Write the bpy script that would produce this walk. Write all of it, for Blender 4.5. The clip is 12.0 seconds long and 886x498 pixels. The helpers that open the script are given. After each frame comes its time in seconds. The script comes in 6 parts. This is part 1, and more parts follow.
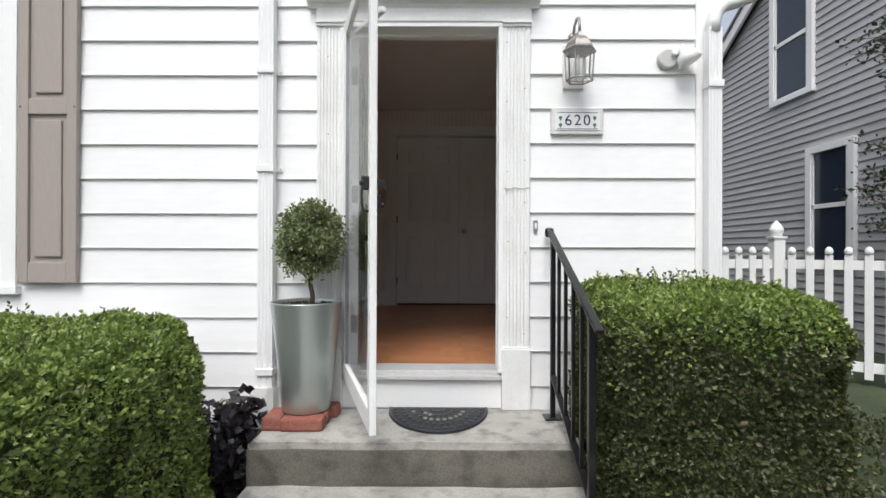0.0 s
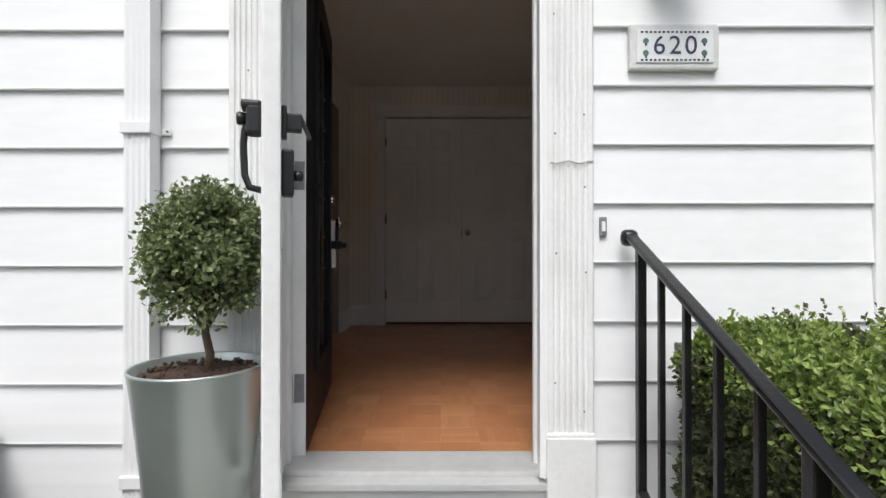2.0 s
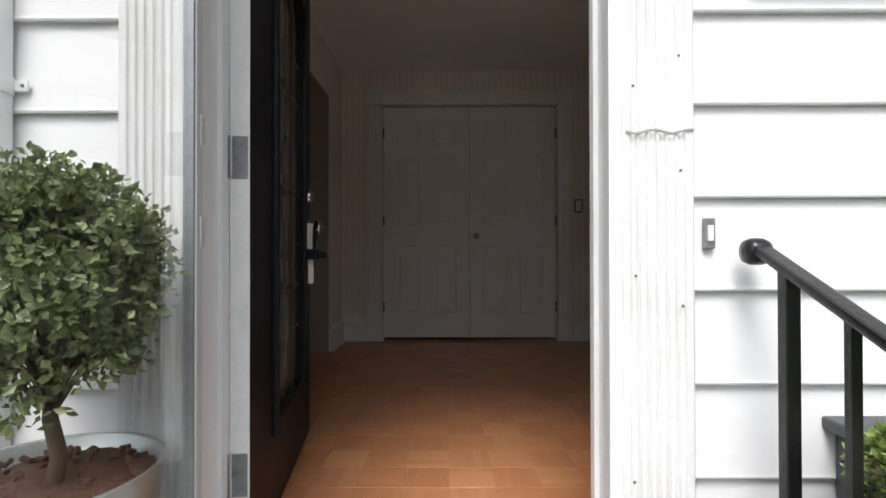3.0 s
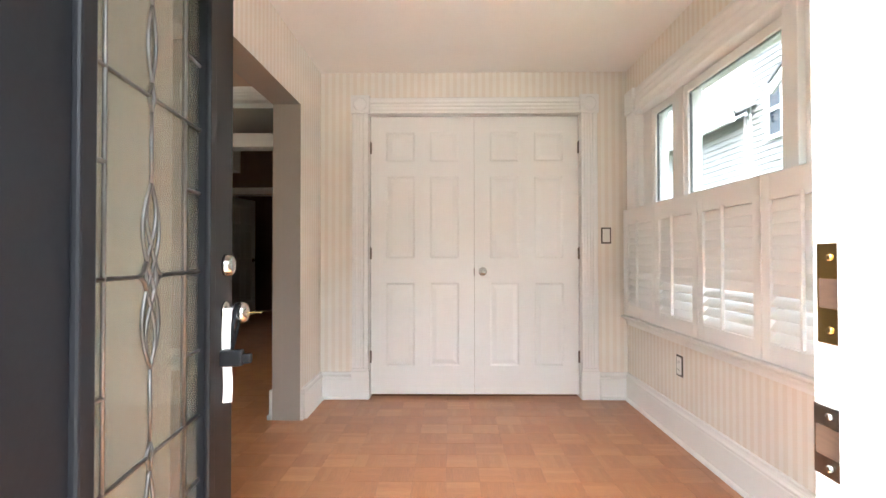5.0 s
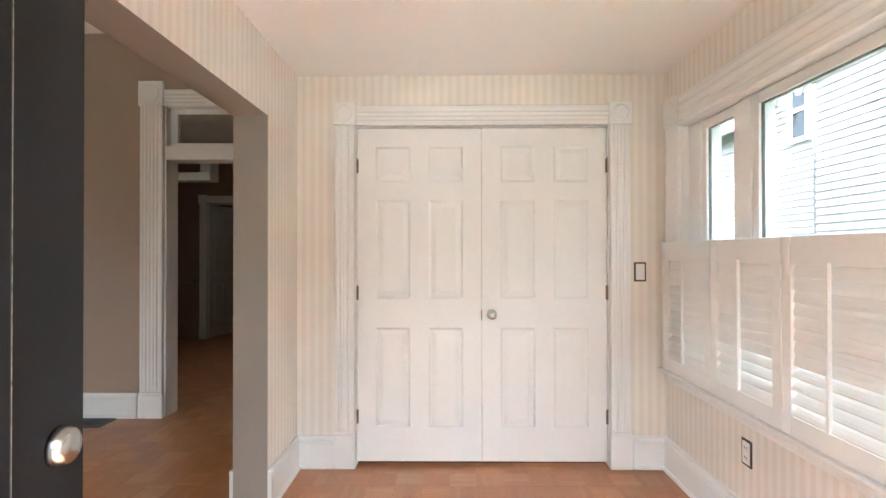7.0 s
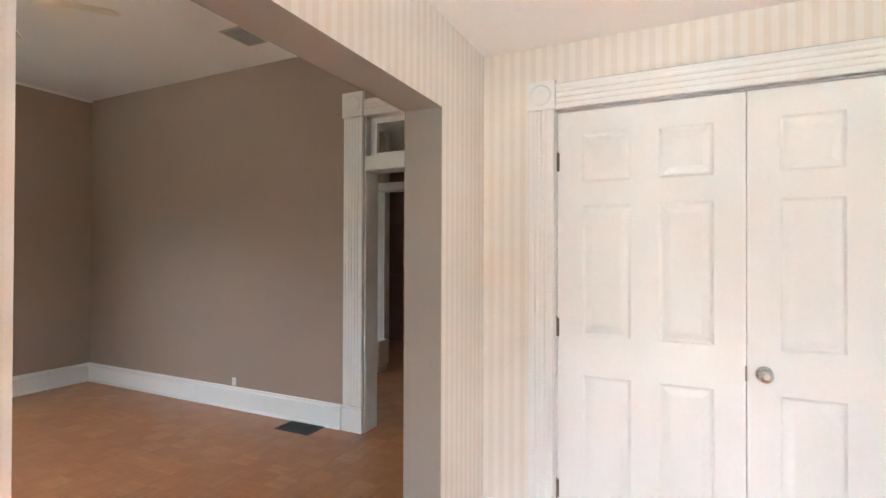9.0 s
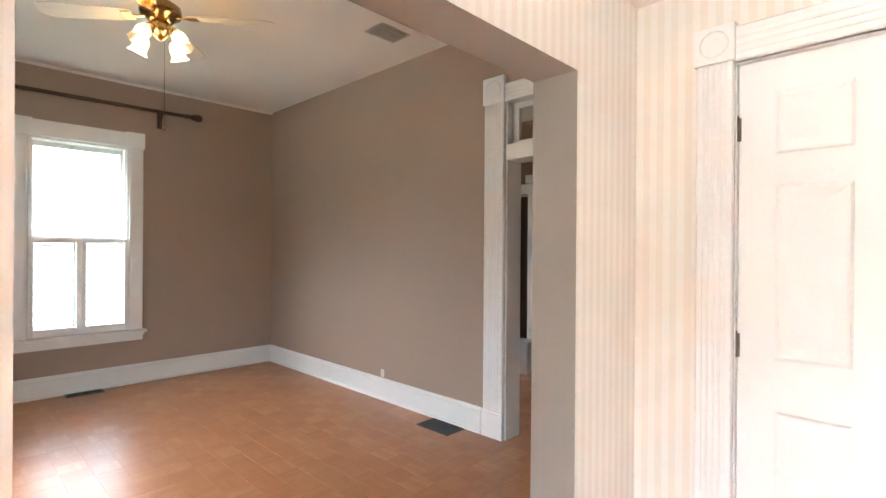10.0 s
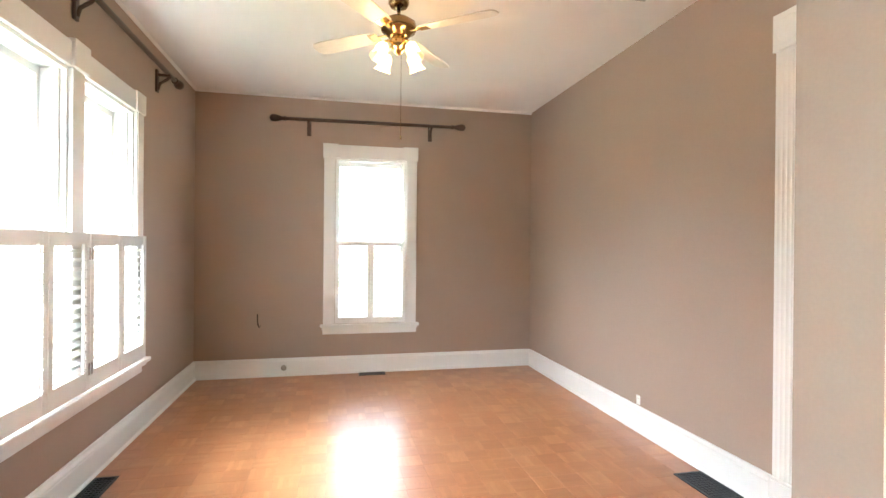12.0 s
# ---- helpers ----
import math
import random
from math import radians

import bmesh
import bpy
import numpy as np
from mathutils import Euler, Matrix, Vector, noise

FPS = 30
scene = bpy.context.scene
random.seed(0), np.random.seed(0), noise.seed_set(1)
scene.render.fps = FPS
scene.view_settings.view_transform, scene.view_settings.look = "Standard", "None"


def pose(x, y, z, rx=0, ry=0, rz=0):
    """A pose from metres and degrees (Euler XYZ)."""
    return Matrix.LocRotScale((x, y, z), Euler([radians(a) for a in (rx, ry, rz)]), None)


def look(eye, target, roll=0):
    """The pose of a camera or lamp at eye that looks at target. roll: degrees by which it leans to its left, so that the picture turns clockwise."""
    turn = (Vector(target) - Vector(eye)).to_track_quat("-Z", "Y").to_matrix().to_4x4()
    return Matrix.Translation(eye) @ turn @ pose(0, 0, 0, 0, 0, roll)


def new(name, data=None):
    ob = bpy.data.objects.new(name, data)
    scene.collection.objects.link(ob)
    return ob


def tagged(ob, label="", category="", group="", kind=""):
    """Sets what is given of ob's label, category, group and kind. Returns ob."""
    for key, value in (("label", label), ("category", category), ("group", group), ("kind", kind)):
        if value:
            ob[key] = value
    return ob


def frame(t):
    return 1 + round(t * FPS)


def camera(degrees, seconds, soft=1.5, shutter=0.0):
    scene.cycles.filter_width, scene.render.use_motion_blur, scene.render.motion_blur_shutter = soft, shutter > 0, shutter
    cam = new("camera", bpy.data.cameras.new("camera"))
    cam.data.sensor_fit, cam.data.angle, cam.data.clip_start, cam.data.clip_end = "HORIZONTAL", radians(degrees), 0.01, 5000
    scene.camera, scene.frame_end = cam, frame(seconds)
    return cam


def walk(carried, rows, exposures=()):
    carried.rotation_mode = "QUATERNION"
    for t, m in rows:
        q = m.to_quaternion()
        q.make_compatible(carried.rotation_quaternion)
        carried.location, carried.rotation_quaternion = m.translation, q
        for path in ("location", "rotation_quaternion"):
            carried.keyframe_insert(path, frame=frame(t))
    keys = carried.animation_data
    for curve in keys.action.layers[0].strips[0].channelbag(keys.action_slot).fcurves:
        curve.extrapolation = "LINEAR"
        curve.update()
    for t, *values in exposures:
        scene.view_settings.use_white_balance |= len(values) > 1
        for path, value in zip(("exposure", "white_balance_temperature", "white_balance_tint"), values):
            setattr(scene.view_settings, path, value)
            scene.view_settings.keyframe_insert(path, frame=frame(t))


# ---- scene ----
cam = camera(84.1, 12.0)
# seconds, eye, target, roll
PATH = [
    (0, (0.278, 0.437, 0.672), (0.27, 2.437, 0.677), 0.2),
    (0.5, (0.255, 0.698, 0.682), (0.257, 2.698, 0.69), 0.1),
    (1, (0.255, 0.937, 0.687), (0.264, 2.937, 0.694), 0.0),
    (1.5, (0.27, 1.258, 0.719), (0.279, 3.258, 0.724), -0.0),
    (2, (0.26, 1.542, 0.726), (0.26, 3.542, 0.736), 0.0),
    (2.5, (0.237, 1.845, 0.75), (0.233, 3.845, 0.761), -0.1),
    (3, (0.241, 2.114, 0.767), (0.228, 4.114, 0.782), -0.1),
    (3.2, (0.228, 2.221, 0.781), (0.241, 4.221, 0.81), -0.0),
    (5, (0.269, 2.846, 1.026), (0.241, 4.846, 1.055), -0.1),
    (5.5, (0.274, 2.942, 1.058), (0.254, 4.941, 1.078), -0.2),
    (6, (0.297, 3.139, 1.103), (0.281, 5.139, 1.112), -0.2),
    (6.5, (0.3, 3.312, 1.226), (0.291, 5.312, 1.239), -0.1),
    (6.7, (0.279, 3.358, 1.261), (0.281, 5.358, 1.274), -0.1),
    (8.5, (0.186, 3.976, 1.339), (-0.398, 5.889, 1.372), 0.3),
    (9, (0.195, 4.116, 1.39), (-0.665, 5.922, 1.405), 0.2),
    (9.5, (0.189, 4.292, 1.396), (-0.957, 5.93, 1.397), 0.2),
    (10, (0.156, 4.421, 1.384), (-1.235, 5.858, 1.381), 0.4),
    (10.5, (0.08, 4.573, 1.378), (-1.502, 5.796, 1.371), 0.4),
    (11, (0.028, 4.692, 1.384), (-1.725, 5.655, 1.376), 0.4),
    (11.5, (0.001, 4.847, 1.38), (-1.882, 5.522, 1.378), 0.4),
    (12, (-0.003, 4.983, 1.392), (-1.956, 5.414, 1.388), 0.5),
]
walk(cam, [(t, look(eye, target, roll)) for t, eye, target, roll in PATH],
     exposures=[(0, 0.45, 6350, 10), (2.0, 0.4, 6350, 10), (2.5, 0.55, 6350, 10), (3.0, 0.75, 6350, 10), (3.2, 0.9, 6350, 10), (4.8, 4.4, 6250, 6),
                (6.7, 4.62, 6150, 5), (8.5, 4.72, 5850, 4), (9.5, 5.08, 5880, 5), (10.5, 5.58, 6000, 6), (12, 6.02, 6050, 5)])

# ---- world and light: overcast afternoon ----
world = bpy.data.worlds.new("overcast_sky")
scene.world = world
world.use_nodes = True
wn = world.node_tree.nodes
sky = wn.new("ShaderNodeTexSky")
sky.sky_type = "NISHITA"
sky.sun_disc = False
sky.sun_elevation, sky.sun_rotation = radians(58), radians(194)
sky.air_density, sky.dust_density, sky.ozone_density = 1.0, 4.0, 1.0
haze = wn.new("ShaderNodeHueSaturation")
haze.inputs["Saturation"].default_value = 0.4
world.node_tree.links.new(sky.outputs[0], haze.inputs["Color"])
world.node_tree.links.new(haze.outputs[0], wn["Background"].inputs["Color"])
wn["Background"].inputs["Strength"].default_value = 0.15
sun_data = bpy.data.lights.new("sun", "SUN")
sun_data.energy, sun_data.angle, sun_data.color = 1.55, radians(26), (1.0, 0.985, 0.965)
sun = new("sun", sun_data)
sun.matrix_world = look((-1.01, -3.06, 10.0), (0.5, 3.0, 0.0))

# ---- materials ----
def material(name, build):
    m = bpy.data.materials.new(name)
    m.use_nodes = True
    nt = m.node_tree
    build(nt, nt.nodes, nt.nodes["Principled BSDF"], nt.links)
    return m


def paint(name, colour, rough=0.5, metal=0.0, grain=60.0, broad=2.5, vary=0.06, bump=0.05, stretch=(1, 1, 1), dirt=None, dirt_amount=0.0, gloss_vary=0.03):
    """A surface with two scales of tone, fine relief and optional blotches of another colour."""
    def build(nt, n, p, l):
        co = n.new("ShaderNodeTexCoord")
        mp = n.new("ShaderNodeMapping")
        mp.inputs["Scale"].default_value = stretch
        l.new(co.outputs["Object"], mp.inputs["Vector"])
        fine, wide = n.new("ShaderNodeTexNoise"), n.new("ShaderNodeTexNoise")
        fine.inputs["Scale"].default_value, fine.inputs["Detail"].default_value = grain, 4
        wide.inputs["Scale"].default_value, wide.inputs["Detail"].default_value = broad, 3
        l.new(mp.outputs[0], fine.inputs["Vector"])
        l.new(mp.outputs[0], wide.inputs["Vector"])
        add = n.new("ShaderNodeMath")
        add.operation = "ADD"
        l.new(fine.outputs["Fac"], add.inputs[0])
        l.new(wide.outputs["Fac"], add.inputs[1])
        rng = n.new("ShaderNodeMapRange")
        rng.inputs[1].default_value, rng.inputs[2].default_value = 0.7, 1.3
        rng.inputs[3].default_value, rng.inputs[4].default_value = 1 - vary, 1 + vary
        l.new(add.outputs[0], rng.inputs[0])
        mul = n.new("ShaderNodeMix")
        mul.data_type, mul.blend_type = "RGBA", "MULTIPLY"
        mul.inputs[0].default_value = 1.0
        mul.inputs[6].default_value = (*colour, 1)
        l.new(rng.outputs[0], mul.inputs[7])
        out = mul.outputs[2]
        if dirt:
            spots = n.new("ShaderNodeTexNoise")
            spots.inputs["Scale"].default_value, spots.inputs["Detail"].default_value = broad * 2.3, 6
            l.new(mp.outputs[0], spots.inputs["Vector"])
            r2 = n.new("ShaderNodeMapRange")
            r2.inputs[1].default_value, r2.inputs[2].default_value = 0.5, 0.75
            r2.inputs[4].default_value = dirt_amount
            l.new(spots.outputs["Fac"], r2.inputs[0])
            mx = n.new("ShaderNodeMix")
            mx.data_type = "RGBA"
            l.new(r2.outputs[0], mx.inputs[0])
            l.new(out, mx.inputs[6])
            mx.inputs[7].default_value = (*dirt, 1)
            out = mx.outputs[2]
        l.new(out, p.inputs["Base Color"])
        r3 = n.new("ShaderNodeMapRange")
        r3.inputs[1].default_value, r3.inputs[2].default_value = 0.3, 0.7
        r3.inputs[3].default_value, r3.inputs[4].default_value = max(0.02, rough - gloss_vary), min(1, rough + gloss_vary)
        l.new(wide.outputs["Fac"], r3.inputs[0])
        l.new(r3.outputs[0], p.inputs["Roughness"])
        p.inputs["Metallic"].default_value = metal
        if bump:
            b = n.new("ShaderNodeBump")
            b.inputs["Strength"].default_value, b.inputs["Distance"].default_value = bump, 0.004
            l.new(fine.outputs["Fac"], b.inputs["Height"])
            l.new(b.outputs[0], p.inputs["Normal"])
    return material(name, build)


def glass(name, tint=(1, 1, 1), rough=0.0, clear=0.9, haze=0.0):
    """Thin pane: mostly see-through, its gloss growing towards grazing views."""
    def build(nt, n, p, l):
        tr, gl, mx, lw = n.new("ShaderNodeBsdfTransparent"), n.new("ShaderNodeBsdfGlossy"), n.new("ShaderNodeMixShader"), n.new("ShaderNodeLayerWeight")
        tr.inputs[0].default_value = (*[clear * c for c in tint], 1)
        gl.inputs["Roughness"].default_value = rough
        lw.inputs[0].default_value = 0.5
        pw, sc = n.new("ShaderNodeMath"), n.new("ShaderNodeMath")
        pw.operation, pw.inputs[1].default_value = "POWER", 5
        sc.operation, sc.inputs[1].default_value, sc.inputs[2].default_value = "MULTIPLY_ADD", 0.5, 0.03
        l.new(lw.outputs["Facing"], pw.inputs[0])
        l.new(pw.outputs[0], sc.inputs[0])
        l.new(sc.outputs[0], mx.inputs[0])
        body = tr.outputs[0]
        if haze:
            df, tl, h1, h2 = n.new("ShaderNodeBsdfDiffuse"), n.new("ShaderNodeBsdfTranslucent"), n.new("ShaderNodeMixShader"), n.new("ShaderNodeMixShader")
            df.inputs[0].default_value = tl.inputs[0].default_value = (*[0.8 * c for c in tint], 1)
            l.new(df.outputs[0], h1.inputs[1])
            l.new(tl.outputs[0], h1.inputs[2])
            h2.inputs[0].default_value = haze
            l.new(body, h2.inputs[1])
            l.new(h1.outputs[0], h2.inputs[2])
            body = h2.outputs[0]
        l.new(body, mx.inputs[1])
        l.new(gl.outputs[0], mx.inputs[2])
        l.new(mx.outputs[0], n["Material Output"].inputs["Surface"])
    return material(name, build)


def stripes(name, a, b, period, rough=0.6):
    """Vertical wallpaper stripes with a faint weave."""
    def build(nt, n, p, l):
        co, sp = n.new("ShaderNodeTexCoord"), n.new("ShaderNodeSeparateXYZ")
        l.new(co.outputs["Object"], sp.inputs[0])
        add = n.new("ShaderNodeMath")
        l.new(sp.outputs[0], add.inputs[0])
        l.new(sp.outputs[1], add.inputs[1])
        div = n.new("ShaderNodeMath")
        div.operation, div.inputs[1].default_value = "DIVIDE", period
        l.new(add.outputs[0], div.inputs[0])
        fr = n.new("ShaderNodeMath")
        fr.operation = "PINGPONG"
        fr.inputs[1].default_value = 0.5
        l.new(div.outputs[0], fr.inputs[0])
        r = n.new("ShaderNodeMapRange")
        r.inputs[1].default_value, r.inputs[2].default_value = 0.22, 0.28
        l.new(fr.outputs[0], r.inputs[0])
        mx = n.new("ShaderNodeMix")
        mx.data_type = "RGBA"
        mx.inputs[6].default_value, mx.inputs[7].default_value = (*a, 1), (*b, 1)
        l.new(r.outputs[0], mx.inputs[0])
        no = n.new("ShaderNodeTexNoise")
        no.inputs["Scale"].default_value, no.inputs["Detail"].default_value = 3, 5
        l.new(co.outputs["Object"], no.inputs["Vector"])
        r2 = n.new("ShaderNodeMapRange")
        r2.inputs[1].default_value, r2.inputs[2].default_value, r2.inputs[3].default_value, r2.inputs[4].default_value = 0.3, 0.7, 0.95, 1.04
        l.new(no.outputs["Fac"], r2.inputs[0])
        m2 = n.new("ShaderNodeMix")
        m2.data_type, m2.blend_type = "RGBA", "MULTIPLY"
        m2.inputs[0].default_value = 1
        l.new(mx.outputs[2], m2.inputs[6])
        l.new(r2.outputs[0], m2.inputs[7])
        l.new(m2.outputs[2], p.inputs["Base Color"])
        r3 = n.new("ShaderNodeMapRange")
        r3.inputs[3].default_value, r3.inputs[4].default_value = rough, rough - 0.25
        l.new(r.outputs[0], r3.inputs[0])
        l.new(r3.outputs[0], p.inputs["Roughness"])
        fine = n.new("ShaderNodeTexNoise")
        fine.inputs["Scale"].default_value = 300
        l.new(co.outputs["Object"], fine.inputs["Vector"])
        bp = n.new("ShaderNodeBump")
        bp.inputs["Strength"].default_value, bp.inputs["Distance"].default_value = 0.08, 0.002
        l.new(fine.outputs["Fac"], bp.inputs["Height"])
        l.new(bp.outputs[0], p.inputs["Normal"])
    return material(name, build)


def parquet(name, tone=1.0):
    """Finger-block parquet: five strips a block by the block's UV, tone by block and by strip."""
    def build(nt, n, p, l):
        uv, sp = n.new("ShaderNodeUVMap"), n.new("ShaderNodeSeparateXYZ")
        l.new(uv.outputs[0], sp.inputs[0])
        info, geo = n.new("ShaderNodeObjectInfo"), n.new("ShaderNodeNewGeometry")
        seed = n.new("ShaderNodeMath")
        l.new(info.outputs["Random"], seed.inputs[0])
        l.new(geo.outputs["Random Per Island"], seed.inputs[1])
        five = n.new("ShaderNodeMath")
        five.operation, five.inputs[1].default_value = "MULTIPLY", 5
        l.new(sp.outputs[1], five.inputs[0])
        fl, fc = n.new("ShaderNodeMath"), n.new("ShaderNodeMath")
        fl.operation, fc.operation = "FLOOR", "PINGPONG"
        fc.inputs[1].default_value = 0.5
        l.new(five.outputs[0], fl.inputs[0])
        l.new(five.outputs[0], fc.inputs[0])
        comb = n.new("ShaderNodeCombineXYZ")
        l.new(seed.outputs[0], comb.inputs[0])
        l.new(fl.outputs[0], comb.inputs[1])
        wn1, wn2 = n.new("ShaderNodeTexWhiteNoise"), n.new("ShaderNodeTexWhiteNoise")
        wn1.noise_dimensions, wn2.noise_dimensions = "2D", "1D"
        l.new(comb.outputs[0], wn1.inputs["Vector"])
        l.new(seed.outputs[0], wn2.inputs["W"])
        mixr = n.new("ShaderNodeMix")
        mixr.inputs[0].default_value = 0.55
        l.new(wn1.outputs["Value"], mixr.inputs[2])
        l.new(wn2.outputs["Value"], mixr.inputs[3])
        ramp = n.new("ShaderNodeValToRGB")
        e = ramp.color_ramp.elements
        e[0].position, e[0].color = 0.05, (0.415 * tone, 0.176 * tone, 0.077 * tone, 1)
        e[1].position, e[1].color = 0.97, (0.52 * tone, 0.25 * tone, 0.118 * tone, 1)
        mid = ramp.color_ramp.elements.new(0.5)
        mid.color = (0.455 * tone, 0.198 * tone, 0.088 * tone, 1)
        l.new(mixr.outputs[0], ramp.inputs[0])
        # grain along each strip
        gv = n.new("ShaderNodeCombineXYZ")
        gx = n.new("ShaderNodeMath")
        gx.operation, gx.inputs[1].default_value = "MULTIPLY_ADD", 1.2
        l.new(sp.outputs[0], gx.inputs[0])
        sh = n.new("ShaderNodeMath")
        sh.operation, sh.inputs[1].default_value = "MULTIPLY", 57.0
        l.new(seed.outputs[0], sh.inputs[0])
        l.new(sh.outputs[0], gx.inputs[2])
        gy = n.new("ShaderNodeMath")
        gy.operation, gy.inputs[1].default_value = "MULTIPLY", 16
        l.new(sp.outputs[1], gy.inputs[0])
        l.new(gx.outputs[0], gv.inputs[0])
        l.new(gy.outputs[0], gv.inputs[1])
        gr = n.new("ShaderNodeTexNoise")
        gr.inputs["Scale"].default_value, gr.inputs["Detail"].default_value = 2.2, 5
        l.new(gv.outputs[0], gr.inputs["Vector"])
        gm = n.new("ShaderNodeMapRange")
        gm.inputs[1].default_value, gm.inputs[2].default_value, gm.inputs[3].default_value, gm.inputs[4].default_value = 0.3, 0.7, 0.87, 1.10
        l.new(gr.outputs["Fac"], gm.inputs[0])
        seam = n.new("ShaderNodeMapRange")
        seam.inputs[1].default_value, seam.inputs[2].default_value, seam.inputs[3].default_value = 0.0, 0.05, 0.9
        l.new(fc.outputs[0], seam.inputs[0])
        mm = n.new("ShaderNodeMath")
        mm.operation = "MULTIPLY"
        l.new(gm.outputs[0], mm.inputs[0])
        l.new(seam.outputs[0], mm.inputs[1])
        mu = n.new("ShaderNodeMix")
        mu.data_type, mu.blend_type = "RGBA", "MULTIPLY"
        mu.inputs[0].default_value = 1
        l.new(ramp.outputs[0], mu.inputs[6])
        l.new(mm.outputs[0], mu.inputs[7])
        l.new(mu.outputs[2], p.inputs["Base Color"])
        # varnish, worn in broad patches
        wear = n.new("ShaderNodeTexNoise")
        wear.inputs["Scale"].default_value, wear.inputs["Detail"].default_value = 1.6, 5
        l.new(geo.outputs["Position"], wear.inputs["Vector"])
        rr = n.new("ShaderNodeMapRange")
        rr.inputs[1].default_value, rr.inputs[2].default_value, rr.inputs[3].default_value, rr.inputs[4].default_value = 0.3, 0.7, 0.295, 0.34
        l.new(wear.outputs["Fac"], rr.inputs[0])
        l.new(rr.outputs[0], p.inputs["Roughness"])
        p.inputs["Specular IOR Level"].default_value = 0.6
        bp = n.new("ShaderNodeBump")
        bp.inputs["Strength"].default_value, bp.inputs["Distance"].default_value = 0.1, 0.002
        l.new(mm.outputs[0], bp.inputs["Height"])
        l.new(bp.outputs[0], p.inputs["Normal"])
    return material(name, build)


white_siding = paint("white_vinyl_siding", (0.80, 0.80, 0.80), 0.45, grain=40, stretch=(0.3, 1, 1), vary=0.03, dirt=(0.62, 0.6, 0.56), dirt_amount=0.12)
white_trim = paint("white_gloss_trim", (0.82, 0.82, 0.81), 0.34, grain=90, vary=0.015, bump=0.012, gloss_vary=0.02)
white_old = paint("weathered_white_trim", (0.76, 0.76, 0.75), 0.5, grain=70, vary=0.05, bump=0.12, dirt=(0.5, 0.47, 0.42), dirt_amount=0.25)
metal_white = paint("white_enamel", (0.78, 0.78, 0.78), 0.36, vary=0.02, bump=0.0)
taupe = paint("taupe_wall_paint", (0.38, 0.286, 0.224), 0.55, grain=120, broad=1.2, vary=0.035, bump=0.06)
greige = paint("greige_wall_paint", (0.32, 0.285, 0.25), 0.5, grain=120, broad=1.2, vary=0.03, bump=0.06)
ceiling_white = paint("ceiling_white", (0.84, 0.82, 0.795), 0.8, grain=140, vary=0.02, bump=0.15)
wallpaper = stripes("striped_wallpaper", (0.77, 0.71, 0.635), (0.81, 0.772, 0.715), 0.052)
# Tone differs by block direction: their alternating sheen is put into the colour.
wood_floor = parquet("parquet_lengthwise", 1.035)
wood_floor_turned = parquet("parquet_crosswise", 0.965)
floor_gap = paint("floor_underlay", (0.2, 0.08, 0.034), 0.6)
concrete = paint("weathered_concrete", (0.36, 0.35, 0.32), 0.85, grain=130, broad=5, vary=0.2, bump=0.6, dirt=(0.10, 0.095, 0.085), dirt_amount=0.75)
black_iron = paint("black_painted_iron", (0.007, 0.007, 0.008), 0.32, vary=0.2, bump=0.25, grain=90, dirt=(0.06, 0.055, 0.05), dirt_amount=0.35)
black_door = paint("charcoal_door_paint", (0.009, 0.0095, 0.012), 0.45, vary=0.12, bump=0.04)
black_door.node_tree.nodes["Principled BSDF"].inputs["Specular IOR Level"].default_value = 0.22
clear_glass = glass("clear_glass", clear=0.99)
# Entrance panes darkened to tone down the bright view and balance the rooms.
dimmed_entry_glass = glass("dimmed_entry_window_glass", (0.98, 1.0, 0.99), 0.0, 0.72)
# Living room panes darkened to let in less daylight than the entrance.
dimmed_living_glass = glass("dimmed_living_window_glass", (0.98, 1.0, 1.0), 0.0, 0.76)
shutter_tan = paint("taupe_vinyl_shutter", (0.33, 0.29, 0.26), 0.55, vary=0.05, stretch=(1, 1, 0.2), grain=60, bump=0.1)
brown_wood = paint("dark_brown_wood", (0.075, 0.042, 0.028), 0.4, grain=40, stretch=(1, 1, 8), vary=0.25)

# ---- mesh helpers ----
def box(bm, a, b, bevel=0.0, index=0, m=None):
    """A box between two corners, its edges bevelled; m places it."""
    lo, hi = [min(p, q) for p, q in zip(a, b)], [max(p, q) for p, q in zip(a, b)]
    m = m if m is not None else Matrix()
    vs = [bm.verts.new(m @ Vector((x, y, z))) for x in (lo[0], hi[0]) for y in (lo[1], hi[1]) for z in (lo[2], hi[2])]
    fs = [bm.faces.new([vs[i] for i in q]) for q in ((0, 1, 3, 2), (4, 6, 7, 5), (0, 4, 5, 1), (2, 3, 7, 6), (0, 2, 6, 4), (1, 5, 7, 3))]
    for f in fs:
        f.material_index = index
    if bevel:
        es = list({e for f in fs for e in f.edges})
        bmesh.ops.bevel(bm, geom=es, offset=min(bevel, 0.45 * min(h - l for l, h in zip(lo, hi))), segments=2, affect="EDGES", profile=0.6)
    return fs


def bar(bm, p, q, w, h, bevel=0.0, up=(0, 0, 1)):
    """A rectangular bar from p to q."""
    p, q = Vector(p), Vector(q)
    d = (q - p).normalized()
    s = d.cross(Vector(up))
    s = (s if s.length > 1e-4 else d.cross(Vector((1, 0, 0)))).normalized()
    u = s.cross(d).normalized()
    m = Matrix((s, d, u)).transposed().to_4x4()
    m.translation = p
    box(bm, (-w / 2, 0, -h / 2), (w / 2, (q - p).length, h / 2), bevel, 0, m)


